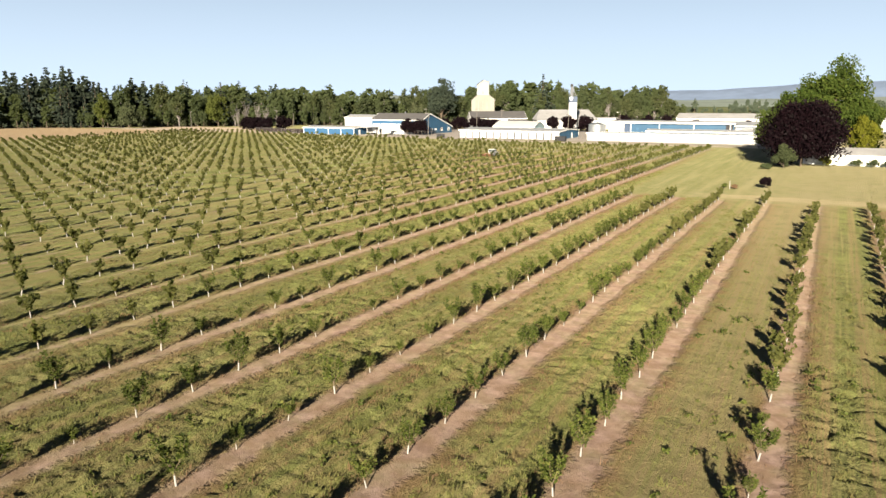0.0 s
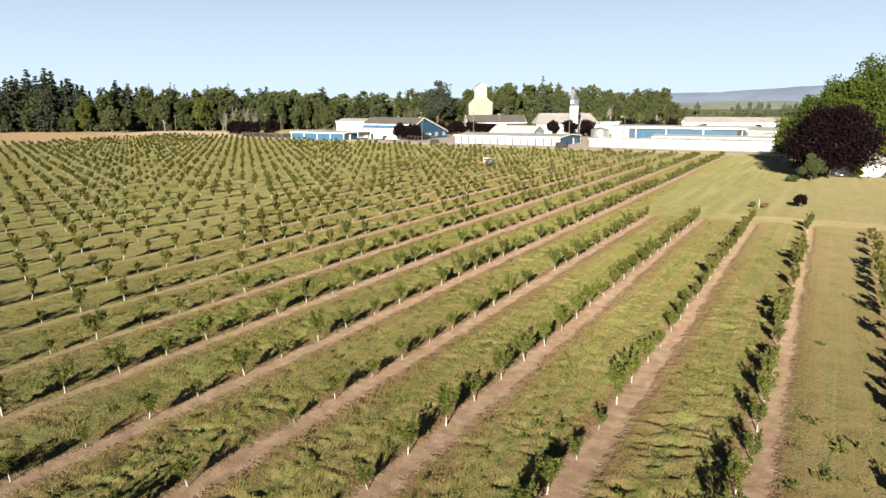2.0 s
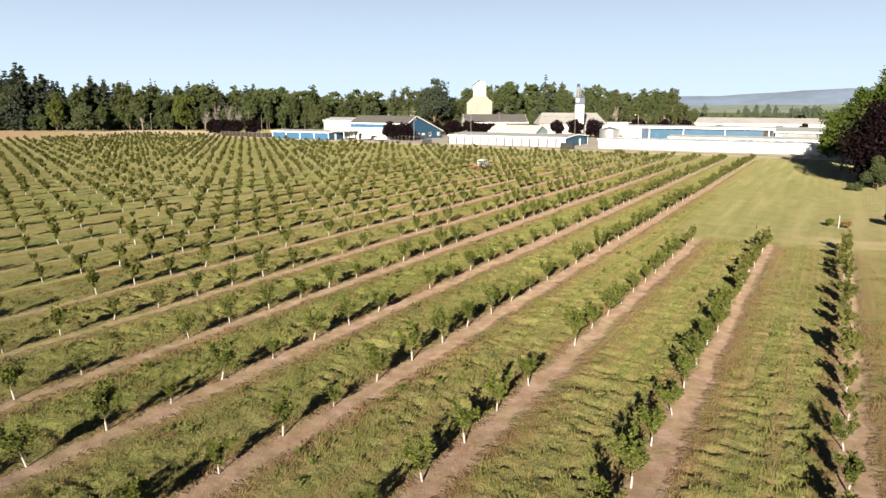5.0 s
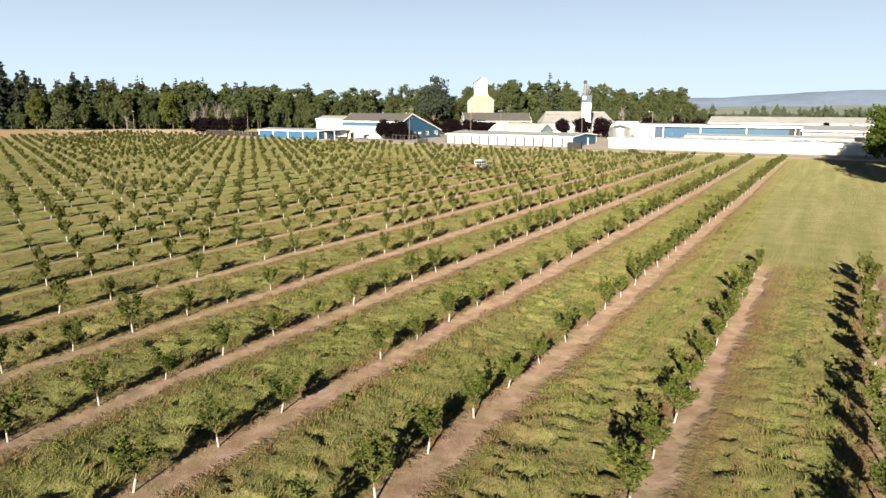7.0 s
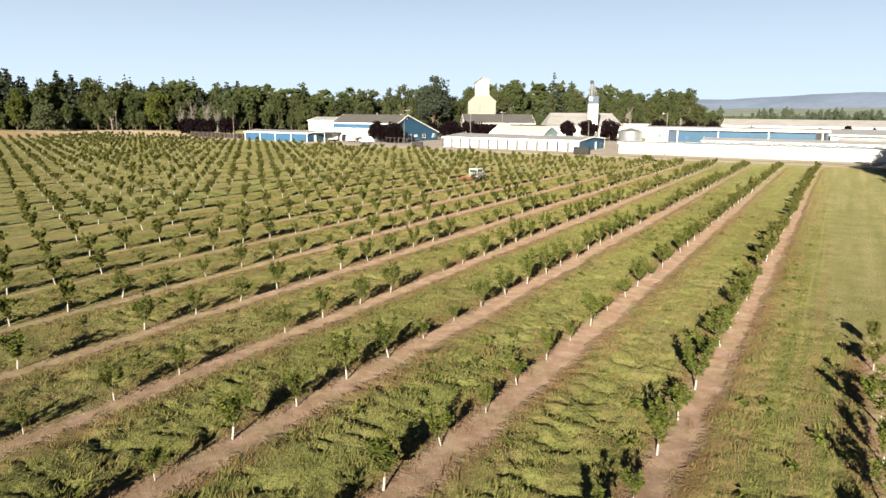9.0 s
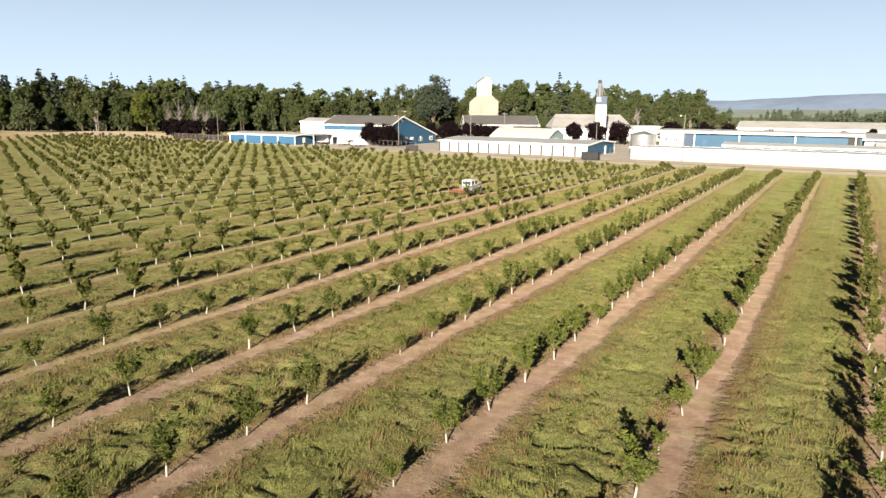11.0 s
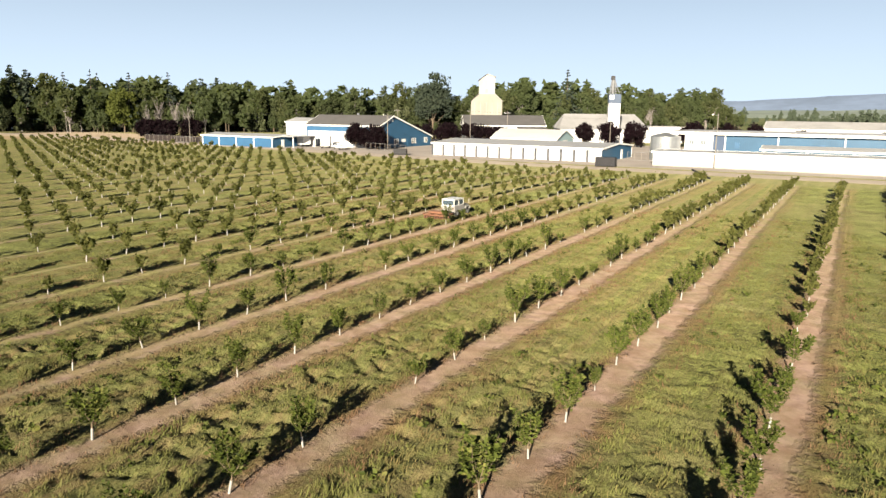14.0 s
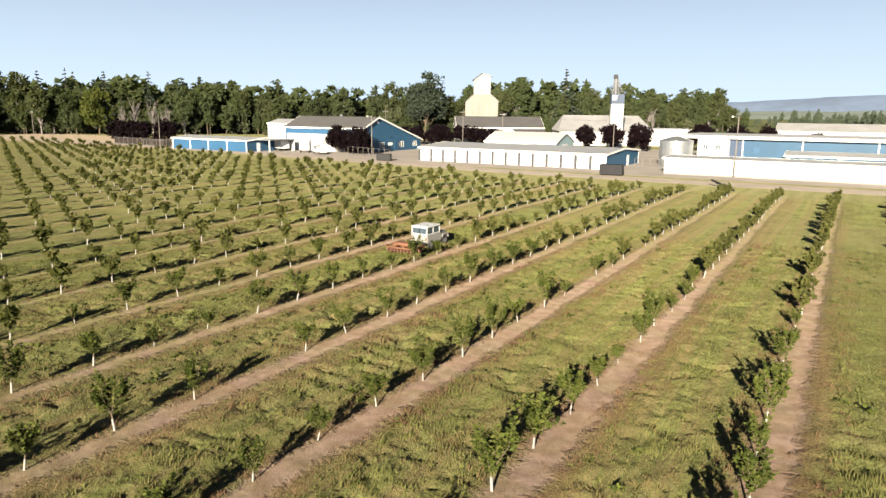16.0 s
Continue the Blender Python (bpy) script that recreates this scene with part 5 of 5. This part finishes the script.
def grass_field(name, label, mat, n, seed, tall, wide, reach, blades, soil):
    """Tufted, partly lodged grass in the alleys, thickest along the line flown; soil: dry weeds on the strips' margins instead."""
    rng = np.random.default_rng(seed)
    u = rng.uniform(-1, 1, n)
    y = rng.uniform(8, 180, n)
    x = line_x(y) + reach * np.sign(u) * np.abs(u) ** 1.15
    d = (x - ROW_X) / ROW_PITCH
    d = (d - np.round(d)) * ROW_PITCH - 0.36
    wx, wy = x + 0.25 * value_noise(x, y, 0.8, seed), y + 0.25 * value_noise(x, y, 0.8, seed + 1)
    lump = 0.65 * value_noise(wx, wy * 1.15, 0.34, seed + 2) + 0.5 * value_noise(wx, wy, 0.9, seed + 3)
    lump2 = value_noise(x, y, 7.0, seed + 5)
    edge = 0.95 + 0.22 * lump2 + 0.28 * value_noise(x, y, 0.7, seed + 6)
    edge = edge + np.where(d > 0, 0.6 * np.clip(4 * value_noise(x, y / 6, 6.0, 77), 0, 1), 0)
    past = np.where(x > ROW_X - 3.5 * ROW_PITCH, y > SHORT_END + 1, y > LONG_END)
    keep = ((np.abs(d) > edge) if not soil else ((np.abs(d) > edge - 0.5) & (np.abs(d) < edge + 0.6))) & ~past
    lane = (x - ROW_X) / ROW_PITCH
    wheel_lane = np.abs(np.abs((lane - np.floor(lane) - 0.5) * ROW_PITCH) - 0.85) < 0.45
    keep &= ~((wheel_lane | (lane < 1)) & (np.floor(lane) >= 0) & (lane < 2) & (rng.uniform(0, 1, n) < 0.7))
    keep &= (0.9 * turf_mats(x, y) + 0.25 * lump2 + rng.uniform(0, 0.5, n)) > 0.50
    x, y, lump = x[keep], y[keep], lump[keep]
    m = len(x)
    h = tall * (0.40 + 1.1 * np.clip(lump + 0.25, 0, 0.9)) * rng.uniform(0.7, 1.3, m)
    lie = 1.5708 + 3.0 * value_noise(x, y, 1.4, seed + 7)      # the way the wind and the mower have laid it
    cloud = Cloud()
    for b in range(blades):
        az = lie + rng.normal(0, 0.9, m)
        out = rng.uniform(0.2, 1.1, m) * h
        px, py = x + rng.normal(0, 0.09, m), y + rng.normal(0, 0.09, m)
        w = wide * rng.uniform(0.6, 1.4, m)
        sx, sy = -np.sin(az) * w, np.cos(az) * w
        z = relief(px, py) - 0.02
        v = np.stack([np.stack([px - sx, py - sy, z], -1), np.stack([px + sx, py + sy, z], -1), np.stack([px + np.cos(az) * out, py + np.sin(az) * out, z + h * rng.uniform(0.6, 1.2, m)], -1)], 1).reshape(-1, 3)
        cloud.add(v, (np.arange(m) * 3)[:, None] + np.array([0, 1, 2]))
    return tagged(new(name, cloud.mesh(name, M[mat])), label, "grass", kind="stuff")


grass_field("alley_grass", "matted tufts of green grass between the tree rows", "blade", 230000, 11, 0.150, 0.022, 34, 5, False)
grass_field("strip_weeds", "dry tufts along the bare soil strips", "straw", 120000, 12, 0.18, 0.015, 30, 4, True)


def alley_weeds():
    """Dark broad-leaved weeds standing out of the grass, thicker in some alleys."""
    rng = np.random.default_rng(21)
    n = 13000
    y = rng.uniform(12, 178, n)
    x = line_x(y) + rng.uniform(-30, 30, n)
    d = (x - ROW_X) / ROW_PITCH
    alley = np.floor(d).astype(int)
    d = np.abs((d - np.round(d)) * ROW_PITCH - 0.35)
    thick = np.random.default_rng(4).uniform(0.10, 0.5, 64)[alley & 63] * np.where((alley > -4) & (y > 55), 0.15, 1.0)
    keep = (d > 1.0) & (rng.uniform(0, 1, n) < thick * (0.5 + value_noise(x, y, 3.0, 61))) & (y < np.where(x > ROW_X - 3.5 * ROW_PITCH, SHORT_END, LONG_END))
    x, y = x[keep], y[keep]
    r = rng.uniform(0.06, 0.17, len(x))
    cloud = Cloud()
    for k in range(14):
        off = rng.normal(0, 0.7, (len(x), 3)) * r[:, None]
        pos = np.stack([x, y, relief(x, y) + r * 0.8], -1) + off * np.array([1, 1, 0.6])
        cloud.add(*leaf_quads(rng, pos, r * rng.uniform(0.7, 1.2, len(x)), 0.4))
    tagged(new("alley_weeds", cloud.mesh("alley_weeds", M["leaf"])), "dark broad-leaved weeds scattered in the grass", "weeds", kind="stuff")


alley_weeds()


# ---- trees of the surroundings ----
def limb_tree(rng, height, spread, crown_low, flakes, flake, shape="round", limbs=9, fine=False):
    """Trunk and limbs, and a crown of many flakes gathered in uneven lobes. Returns two clouds at the origin."""
    wood, crown = Cloud(), Cloud()
    r = height * 0.018
    wood.add(*tube((0, 0, -0.2), (rng.normal(0, 0.02) * height, rng.normal(0, 0.02) * height, height * 0.62), r, r * 0.45, 8))
    pts = []
    if shape == "fir":
        wood.add(*tube((0, 0, height * 0.6), (0, 0, height * 0.98), r * 0.5, r * 0.1, 6))
        tiers = max(9, int(height / 1.5))
        for k in range(tiers):
            u = (k + 0.5) / tiers
            z = crown_low + (height - crown_low) * u
            rad = spread * (1 - u) ** 0.78 * rng.uniform(0.7, 1.15) + 0.1
            arms = max(3, int(9 * (1 - u)) + 2)
            a0 = rng.uniform(0, 6.28)
            for a in range(arms):
                if rng.uniform() < 0.05:
                    continue
                az = a0 + a * 6.283 / arms + rng.normal(0, 0.25)
                rr = rad * rng.uniform(0.6, 1.15)
                tip = np.array([np.cos(az) * rr, np.sin(az) * rr, z - rr * 0.28 + rng.normal(0, 0.35)])
                if rr > 1.5 and a % 2 == 0:
                    wood.add(*tube((0, 0, z), tip, 0.06, 0.02, 3))
                m = max(2, int(flakes / tiers / arms))
                s = rng.uniform(0.0, 1.05, (m, 1)) ** 0.8
                pts.append(np.array([0, 0, z]) * (1 - s) + tip * s + rng.normal(0, 0.22, (m, 3)) * (1.1 - u))
    else:
        n = limbs
        cz = (crown_low + height) / 2
        lobes = []
        for k in range(n * 3):
            az, el = rng.uniform(0, 6.28), np.arcsin(rng.uniform(-0.85, 1.0))
            k_ = rng.uniform(0.3, 0.86)
            lobes.append(np.array([np.cos(az) * np.cos(el) * spread * k_, np.sin(az) * np.cos(el) * spread * k_, cz + np.sin(el) * (height - crown_low) / 2 * k_]))
        lobes.append(np.array([rng.normal(0, 0.1) * spread, rng.normal(0, 0.1) * spread, height - spread * 0.28]))
        for c in lobes[:n]:
            j = np.array([c[0] * 0.25, c[1] * 0.25, max(crown_low * 0.7, c[2] * 0.45)])
            wood.add(*tube((0, 0, height * 0.22), j, r * 0.6, r * 0.35, 5))
            wood.add(*tube(j, c, r * 0.35, r * 0.08, 4))
        m = flakes // len(lobes)
        for c in lobes:
            rad = spread * rng.uniform(0.2, 0.4)
            v = rng.normal(0, 1, (m, 3))
            v /= np.linalg.norm(v, axis=1, keepdims=True)
            p = c + v * rad * rng.uniform(0.25, 1.15, (m, 1)) * np.array([1, 1, 0.95])
            pts.append(p)
    pts = np.concatenate(pts)
    pts[:, 2] = np.maximum(pts[:, 2], 0.25)
    size = flake * rng.uniform(0.6, 1.35, len(pts))
    if shape == "fir":
        size = size * np.clip(1.2 - 0.8 * pts[:, 2] / height, 0.40, 1.0)
    crown.add(*(clump_tris if fine else clump_quads)(rng, pts, size))
    return wood, crown


def put_tree(name, label, category, x, y, seed, mat, group="", **k):
    rng = np.random.default_rng(seed)
    wood, crown = limb_tree(rng, **k)
    t = thing(name, label, category, (x, y, 0), group=group)
    part("trunk", wood.mesh("trunk", M["bark"]), None, t)
    part("crown", crown.mesh("crown", M[mat]), None, t)
    return t


# by the house
put_tree("copper_beech", "broad dark copper-leaved beech tree by the house", "tree", -6.1, 168.0, 1, "copper", height=14.2, spread=8.5, crown_low=0.1, flakes=38000, flake=0.55, limbs=30, fine=True)
put_tree("maple_tree", "tall full green maple behind the copper beech", "tree", -1.0, 195.0, 2, "maple", height=23.6, spread=9.0, crown_low=2.0, flakes=30000, flake=0.6, limbs=10, fine=True)
put_tree("maple_tree", "lower green maple beside the tall one", "tree", 5.2, 193.0, 12, "maple", height=15.0, spread=5.6, crown_low=1.0, flakes=15000, flake=0.55, limbs=12, fine=True)
put_tree("maple_tree", "dark green maple behind the copper beech", "tree", -7.2, 197.0, 13, "maple", height=20.0, spread=6.2, crown_low=1.5, flakes=15000, flake=0.55, limbs=12, fine=True)
put_tree("maple_tree", "dark green broadleaf tree behind the lawn", "tree", -13.9, 196.0, 3, "maple", height=13.6, spread=4.9, crown_low=0.1, flakes=11000, flake=0.55, fine=True)
put_tree("golden_shrub", "golden-leaved small tree near the house", "tree", 5.6, 187.0, 4, "golden", height=11.0, spread=3.6, crown_low=2.0, flakes=5200, flake=0.4, fine=True)
put_tree("cypress_bush", "dense conical green conifer bush", "bush", -9.0, 161.2, 5, "broad_dark", height=5.0, spread=2.3, crown_low=0.1, flakes=7000, flake=0.3, fine=True)
put_tree("shrub", "low dark shrub at the lawn edge", "bush", -12.0, 157.5, 6, "broad_dark", height=1.2, spread=1.3, crown_low=0.1, flakes=700, flake=0.3)
put_tree("golden_shrub", "round golden shrub before the house wall", "bush", -1.4, 172.6, 7, "golden", height=2.3, spread=1.35, crown_low=0.1, flakes=2200, flake=0.25, fine=True)
for n, x in enumerate((4.4, 7.5, 10.5, 13.0)):
    put_tree("shrub", "low green shrub along the house wall", "bush", x, 172.6, 20 + n, "broad_dark", height=1.7, spread=1.5, crown_low=0.1, flakes=500, flake=0.3)
put_tree("fir_tree", "dark blue-green conifer beside the house", "tree", 12.5, 183.0, 8, "fir", height=15.0, spread=4.5, crown_low=1.0, flakes=3500, flake=0.8, shape="fir")
put_tree("young_copper_tree", "small round copper-leaved tree on a pale stem", "tree", -9.2, 121.8, 9, "copper", height=1.85, spread=1.0, crown_low=0.35, flakes=3000, flake=0.2, fine=True)
put_tree("weed_clump", "rough weeds round the marker post", "bush", -14.9, 118.9, 10, "leaf", height=0.9, spread=0.5, crown_low=0.05, flakes=260, flake=0.2)
put_tree("weed_clump", "rough weeds round the marker post", "bush", -13.4, 118.7, 14, "straw", height=0.8, spread=0.6, crown_low=0.05, flakes=260, flake=0.2)
# copper-leaved trees of the yard
for n, (x, y, h) in enumerate(((-160.6, 254.6, 6.6), (-156.2, 255.8, 6.8), (-153.6, 255.2, 6.3))):
    put_tree("copper_plum", "dense dark copper-leaved tree before the barn corner", "tree", x, y, 30 + n, "copper", "copper trees before the barn", height=h, spread=3.6, crown_low=0.0, flakes=6000, flake=0.5, limbs=12, fine=True)
for n, (x, y, h, s) in enumerate(((-163.5, 311, 5.8, 4.0), (-158.0, 313, 6.2, 4.2), (-152.5, 314, 6.0, 4.2), (-147.0, 315, 5.6, 4.0), (-172.0, 309, 5.4, 4.0), (-119.0, 318, 7.4, 3.6), (-110.4, 318, 7.6, 4.0), (-102.6, 318, 7.4, 4.0), (-88.0, 330, 8.0, 4.2), (-166.5, 312, 6.4, 4.2), (-176.0, 306, 5.6, 4.2), (-80.0, 346, 7.6, 3.6), (-250.0, 264, 6.0, 5.0), (-241.0, 267, 6.5, 5.0), (-258.0, 264, 5.4, 4.5), (-266.0, 268, 6.4, 5.2), (-261.0, 270, 6.8, 5.0), (-72.0, 352, 7.0, 4.0), (-60.0, 356, 5.0, 3.0), (-47.0, 356, 4.6, 3.0), (-36.0, 356, 4.6, 3.0), (-28.0, 371, 5.6, 2.0), (-19.0, 371, 5.2, 1.6), (-6.0, 372, 5.8, 2.2), (4.0, 372, 5.4, 1.8), (15.0, 373, 5.6, 2.2))):
    put_tree("copper_plum", "dark copper-leaved ornamental tree in the farmyard", "tree", x, y, 40 + n, "copper", "copper trees of the farmyard", height=h, spread=s, crown_low=0.3, flakes=2600, flake=0.8, fine=True)


def along(line, u):
    """The place a fraction u along a line of points."""
    seg = [math.dist(a, b) for a, b in zip(line, line[1:])]
    s = u * sum(seg)
    for (a, b), L in zip(zip(line, line[1:]), seg):
        if s <= L:
            return Vector(a).lerp(Vector(b), s / L)
        s -= L
    return Vector(line[-1])


WOOD_EDGE = [(-500.0, 130.0), (-440.0, 190.0), (-385.0, 235.0), (-345.0, 270.0), (-315.0, 292.0), (-282.0, 330.0), (-232.0, 410.0), (-190.0, 475.0), (-150.0, 560.0), (-117.0, 624.0)]


def wood_size(k, u):
    """How tall the wood stands along its edge, as a factor."""
    grown = float(np.interp(u, [0.27, 0.36, 0.40, 0.50, 0.55, 0.64, 0.70, 1.0], [1.05, 1.10, 1.0, 1.03, 1.16, 1.14, 1.27, 1.26]))
    return (1.1 if u < 0.27 else 0.86 * grown) if k == "fir" else grown


def woods():
    """The belt of wood round the fields: the outer trees as things, the depth behind them joined."""
    rng = np.random.default_rng(77)
    kinds = {"fir": [], "broad": [], "broad_dark": [], "silver": []}
    sorts = {"fir": [(27, 7.0, 2, 1300, 1.6), (25, 8.0, 3, 1350, 1.65), (22, 6.0, 1, 1150, 1.5), (29, 7.2, 4, 1300, 1.6)], "broad": [(19, 5.2, 2.5, 1150, 1.25), (21, 5.0, 4.5, 1050, 1.25), (16, 6.4, 0.5, 1150, 1.25), (22, 5.8, 5.5, 1200, 1.3), (19, 4.2, 3.0, 950, 1.15)], "broad_dark": [(20, 5.4, 0.6, 1200, 1.25), (22, 5.0, 2.0, 1100, 1.25), (17, 6.2, 0.6, 1200, 1.25)], "silver": [(12, 5.2, 0.5, 700, 1.2), (9, 4.6, 0.4, 620, 1.1)]}
    for k, forms in sorts.items():
        for s, (hh, sp, lo, fl, sz) in enumerate(forms):
            w, c = limb_tree(np.random.default_rng(500 + 17 * s + len(k)), hh, sp, lo, fl * 2, sz * 0.85, shape="fir" if k == "fir" else "round", limbs=15, fine=True)
            thin = Cloud()
            v = np.concatenate(c.v).reshape(-1, 3, 3)
            v = v[np.random.default_rng(s).permutation(len(v))[: len(v) // 5]]
            mid_ = v.mean(1, keepdims=True)
            thin.add(((v - mid_) * 2.05 + mid_).reshape(-1, 3), np.arange(len(v) * 3).reshape(-1, 3))
            kinds[k].append((w, thin, w.mesh("trunk", M["bark" if k == "fir" else "pale_bark"]), c.mesh("crown", M[k])))
    labels = {"fir": "tall dark conifer at the edge of the wood", "broad": "full green broadleaf tree at the edge of the wood", "broad_dark": "dark green broadleaf tree at the edge of the wood", "silver": "low grey-green willow at the edge of the wood"}
    n = 150
    for i in range(n):
        u = (i + rng.uniform(-0.3, 0.3)) / n
        p = along(WOOD_EDGE, min(max(u, 0), 1))
        left = u < 0.33
        k = rng.choice(["fir", "broad", "broad_dark", "silver"], p=[0.36, 0.20, 0.32, 0.12] if left else [0.05, 0.47, 0.26, 0.22])
        size = rng.uniform(0.7, 1.08) * wood_size(k, u)
        v = kinds[k][rng.integers(len(kinds[k]))]
        t = thing("wood_edge_tree", labels[k], "tree", (p[0] + rng.normal(0, 4), p[1] + rng.normal(0, 4), 0), rng.uniform(0, 360), group="trees at the edge of the wood")
        t.scale = (size * rng.uniform(0.85, 1.2), size * rng.uniform(0.85, 1.2), size)
        part("trunk", v[2], None, t)
        part("crown", v[3], None, t)
    clouds = {k: Cloud() for k in (*kinds, "far_leaf")}
    wood = Cloud()

    def stamp(k, x, y, size, tone="", broad=1.0):
        w, c, _, _ = kinds[k][rng.integers(len(kinds[k]))]
        a = rng.uniform(0, 6.28)
        stem = Cloud()
        stem.add(w.v[0], w.f[0])
        for src, dst in ((stem, wood), (c, clouds[tone or k])):
            v = np.concatenate(src.v) * size * np.array([broad, broad, 1.0])
            q = np.stack([v[:, 0] * math.cos(a) - v[:, 1] * math.sin(a) + x, v[:, 0] * math.sin(a) + v[:, 1] * math.cos(a) + y, v[:, 2]], 1)
            base = dst.n
            dst.v.append(q)
            dst.f += [f + base for f in src.f]
            dst.n += len(q)

    for i in range(270):
        u = rng.uniform(0, 1) if i % 2 else rng.uniform(0.1, 0.5)
        p, q = along(WOOD_EDGE, u), along(WOOD_EDGE, min(1, u + 0.02))
        t_ = (q - p).normalized() if (q - p).length > 0 else Vector((0.46, 0.89))
        back = rng.uniform(5, 52)
        left = u < 0.33
        k = rng.choice(["fir", "broad", "broad_dark"], p=[0.6, 0.1, 0.3] if left else [0.08, 0.58, 0.34])
        stamp(k, p[0] - t_[1] * back, p[1] + t_[0] * back, rng.uniform(0.88, 1.12) * wood_size(k, u), broad=1.3)
    for i in range(420):
        p = along(WOOD_EDGE, rng.uniform(0, 1))
        stamp(rng.choice(["silver", "silver", "broad", "broad", "broad_dark"]), p[0] + rng.uniform(-4, 7), p[1] - rng.uniform(-4, 7), rng.uniform(0.28, 0.66))
    # brush behind the barns
    for i in range(70):
        u = rng.uniform(0, 1)
        stamp(rng.choice(["broad_dark", "broad_dark", "broad", "silver"]), -262 + 120 * u + rng.normal(0, 5), 322 + 70 * u + rng.uniform(0, 26), rng.uniform(0.22, 0.42))
    # hedges and tree lines in the far fields
    groves = [(rng.uniform(-170, 560), rng.uniform(8, 45)) for _ in range(9)]
    for i in range(330):
        mid_x, wide = groves[rng.integers(9)]
        x = rng.normal(mid_x, wide) if i % 3 else rng.uniform(-160, 560)
        back = i % 3 == 0
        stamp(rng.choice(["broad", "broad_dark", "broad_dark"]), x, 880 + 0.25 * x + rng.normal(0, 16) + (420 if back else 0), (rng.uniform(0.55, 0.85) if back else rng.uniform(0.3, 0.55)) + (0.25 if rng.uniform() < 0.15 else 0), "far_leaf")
    t = thing("far_woods", "deep mixed wood of dark firs and green broadleaf trees", "woods", kind="stuff")
    tagged(part("trunks", wood.mesh("trunks", M["bark"]), None, t), kind="stuff")
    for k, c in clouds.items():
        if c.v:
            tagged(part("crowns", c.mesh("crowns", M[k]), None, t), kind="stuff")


woods()


def bare_tree(x, y, seed, height):
    """A dead tree: pale trunk, limbs and many thin branches, no leaves."""
    rng = np.random.default_rng(seed)
    t = thing("bare_tree", "leafless grey tree at the edge of the wood", "tree", (x, y, 0), group="bare trees")
    trunk, limbs = Cloud(), Cloud()
    trunk.add(*tube((0, 0, -0.2), (0.2, 0.1, height * 0.6), height * 0.02, height * 0.009, 7))
    for k in range(26):
        z = height * rng.uniform(0.12, 0.6)
        az = rng.uniform(0, 6.28)
        a = np.array([0.2 * z / height, 0, z])
        tip = a + np.array([0.55 * np.cos(az), 0.55 * np.sin(az), 1.35]) * height * rng.uniform(0.14, 0.3)
        limbs.add(*tube(a, tip, 0.09, 0.04, 4))
        for _ in range(5):
            q = a + (tip - a) * rng.uniform(0.3, 0.95)
            limbs.add(*tube(q, q + rng.normal(0, 0.6, 3) + np.array([0, 0, 0.9]), 0.04, 0.015, 3))
    part("trunk", trunk.mesh("trunk", M["pale_bark"]), None, t)
    part("branches", limbs.mesh("branches", M["pale_bark"]), None, t)


for n, (x, y, h) in enumerate(((-295.0, 289, 12.5), (-291.6, 292, 15.5), (-287.6, 297, 16), (-284, 300, 12), (-150, 520, 15))):
    bare_tree(x, y, 60 + n, h)
put_tree("willow_tree", "round silvery grey-green willow before the wood", "tree", -335.0, 249.0, 92, "silver", height=13.0, spread=6.4, crown_low=0.3, flakes=6000, flake=0.8, limbs=16, fine=True)
put_tree("poplar_tree", "slender bright yellow-green tree before the wood", "tree", -356.0, 248.0, 93, "fresh", height=18.5, spread=3.9, crown_low=0.5, flakes=5000, flake=0.8, limbs=14, fine=True)
put_tree("maple_tree", "broad bright yellow-green tree before the wood", "tree", -311.5, 290.0, 94, "fresh", height=19.0, spread=6.6, crown_low=0.5, flakes=7000, flake=0.9, limbs=16, fine=True)
put_tree("fir_tree", "tall spreading conifer rising above the wood", "tree", -226.0, 400.0, 90, "fir", height=29.5, spread=9.5, crown_low=0.5, flakes=7000, flake=1.25, limbs=18, fine=True)
put_tree("fir_tree", "tall dark conifer rising above the wood", "tree", -357.0, 309.0, 91, "fir", height=26.5, spread=6.0, crown_low=3, flakes=2000, flake=1.3, shape="fir")
for n, (x, y, h, w) in enumerate(((-366.0, 298.0, 27.0, 7.6), (-353.0, 303.0, 27.2, 9.0), (-338.0, 334.0, 28.0, 7.4))):
    put_tree("fir_tree", "tall dark blue-green conifer rising above the wood", "tree", x, y, 95 + n, "fir", height=h, spread=w, crown_low=2.0, flakes=4200, flake=1.0, shape="fir", fine=True)
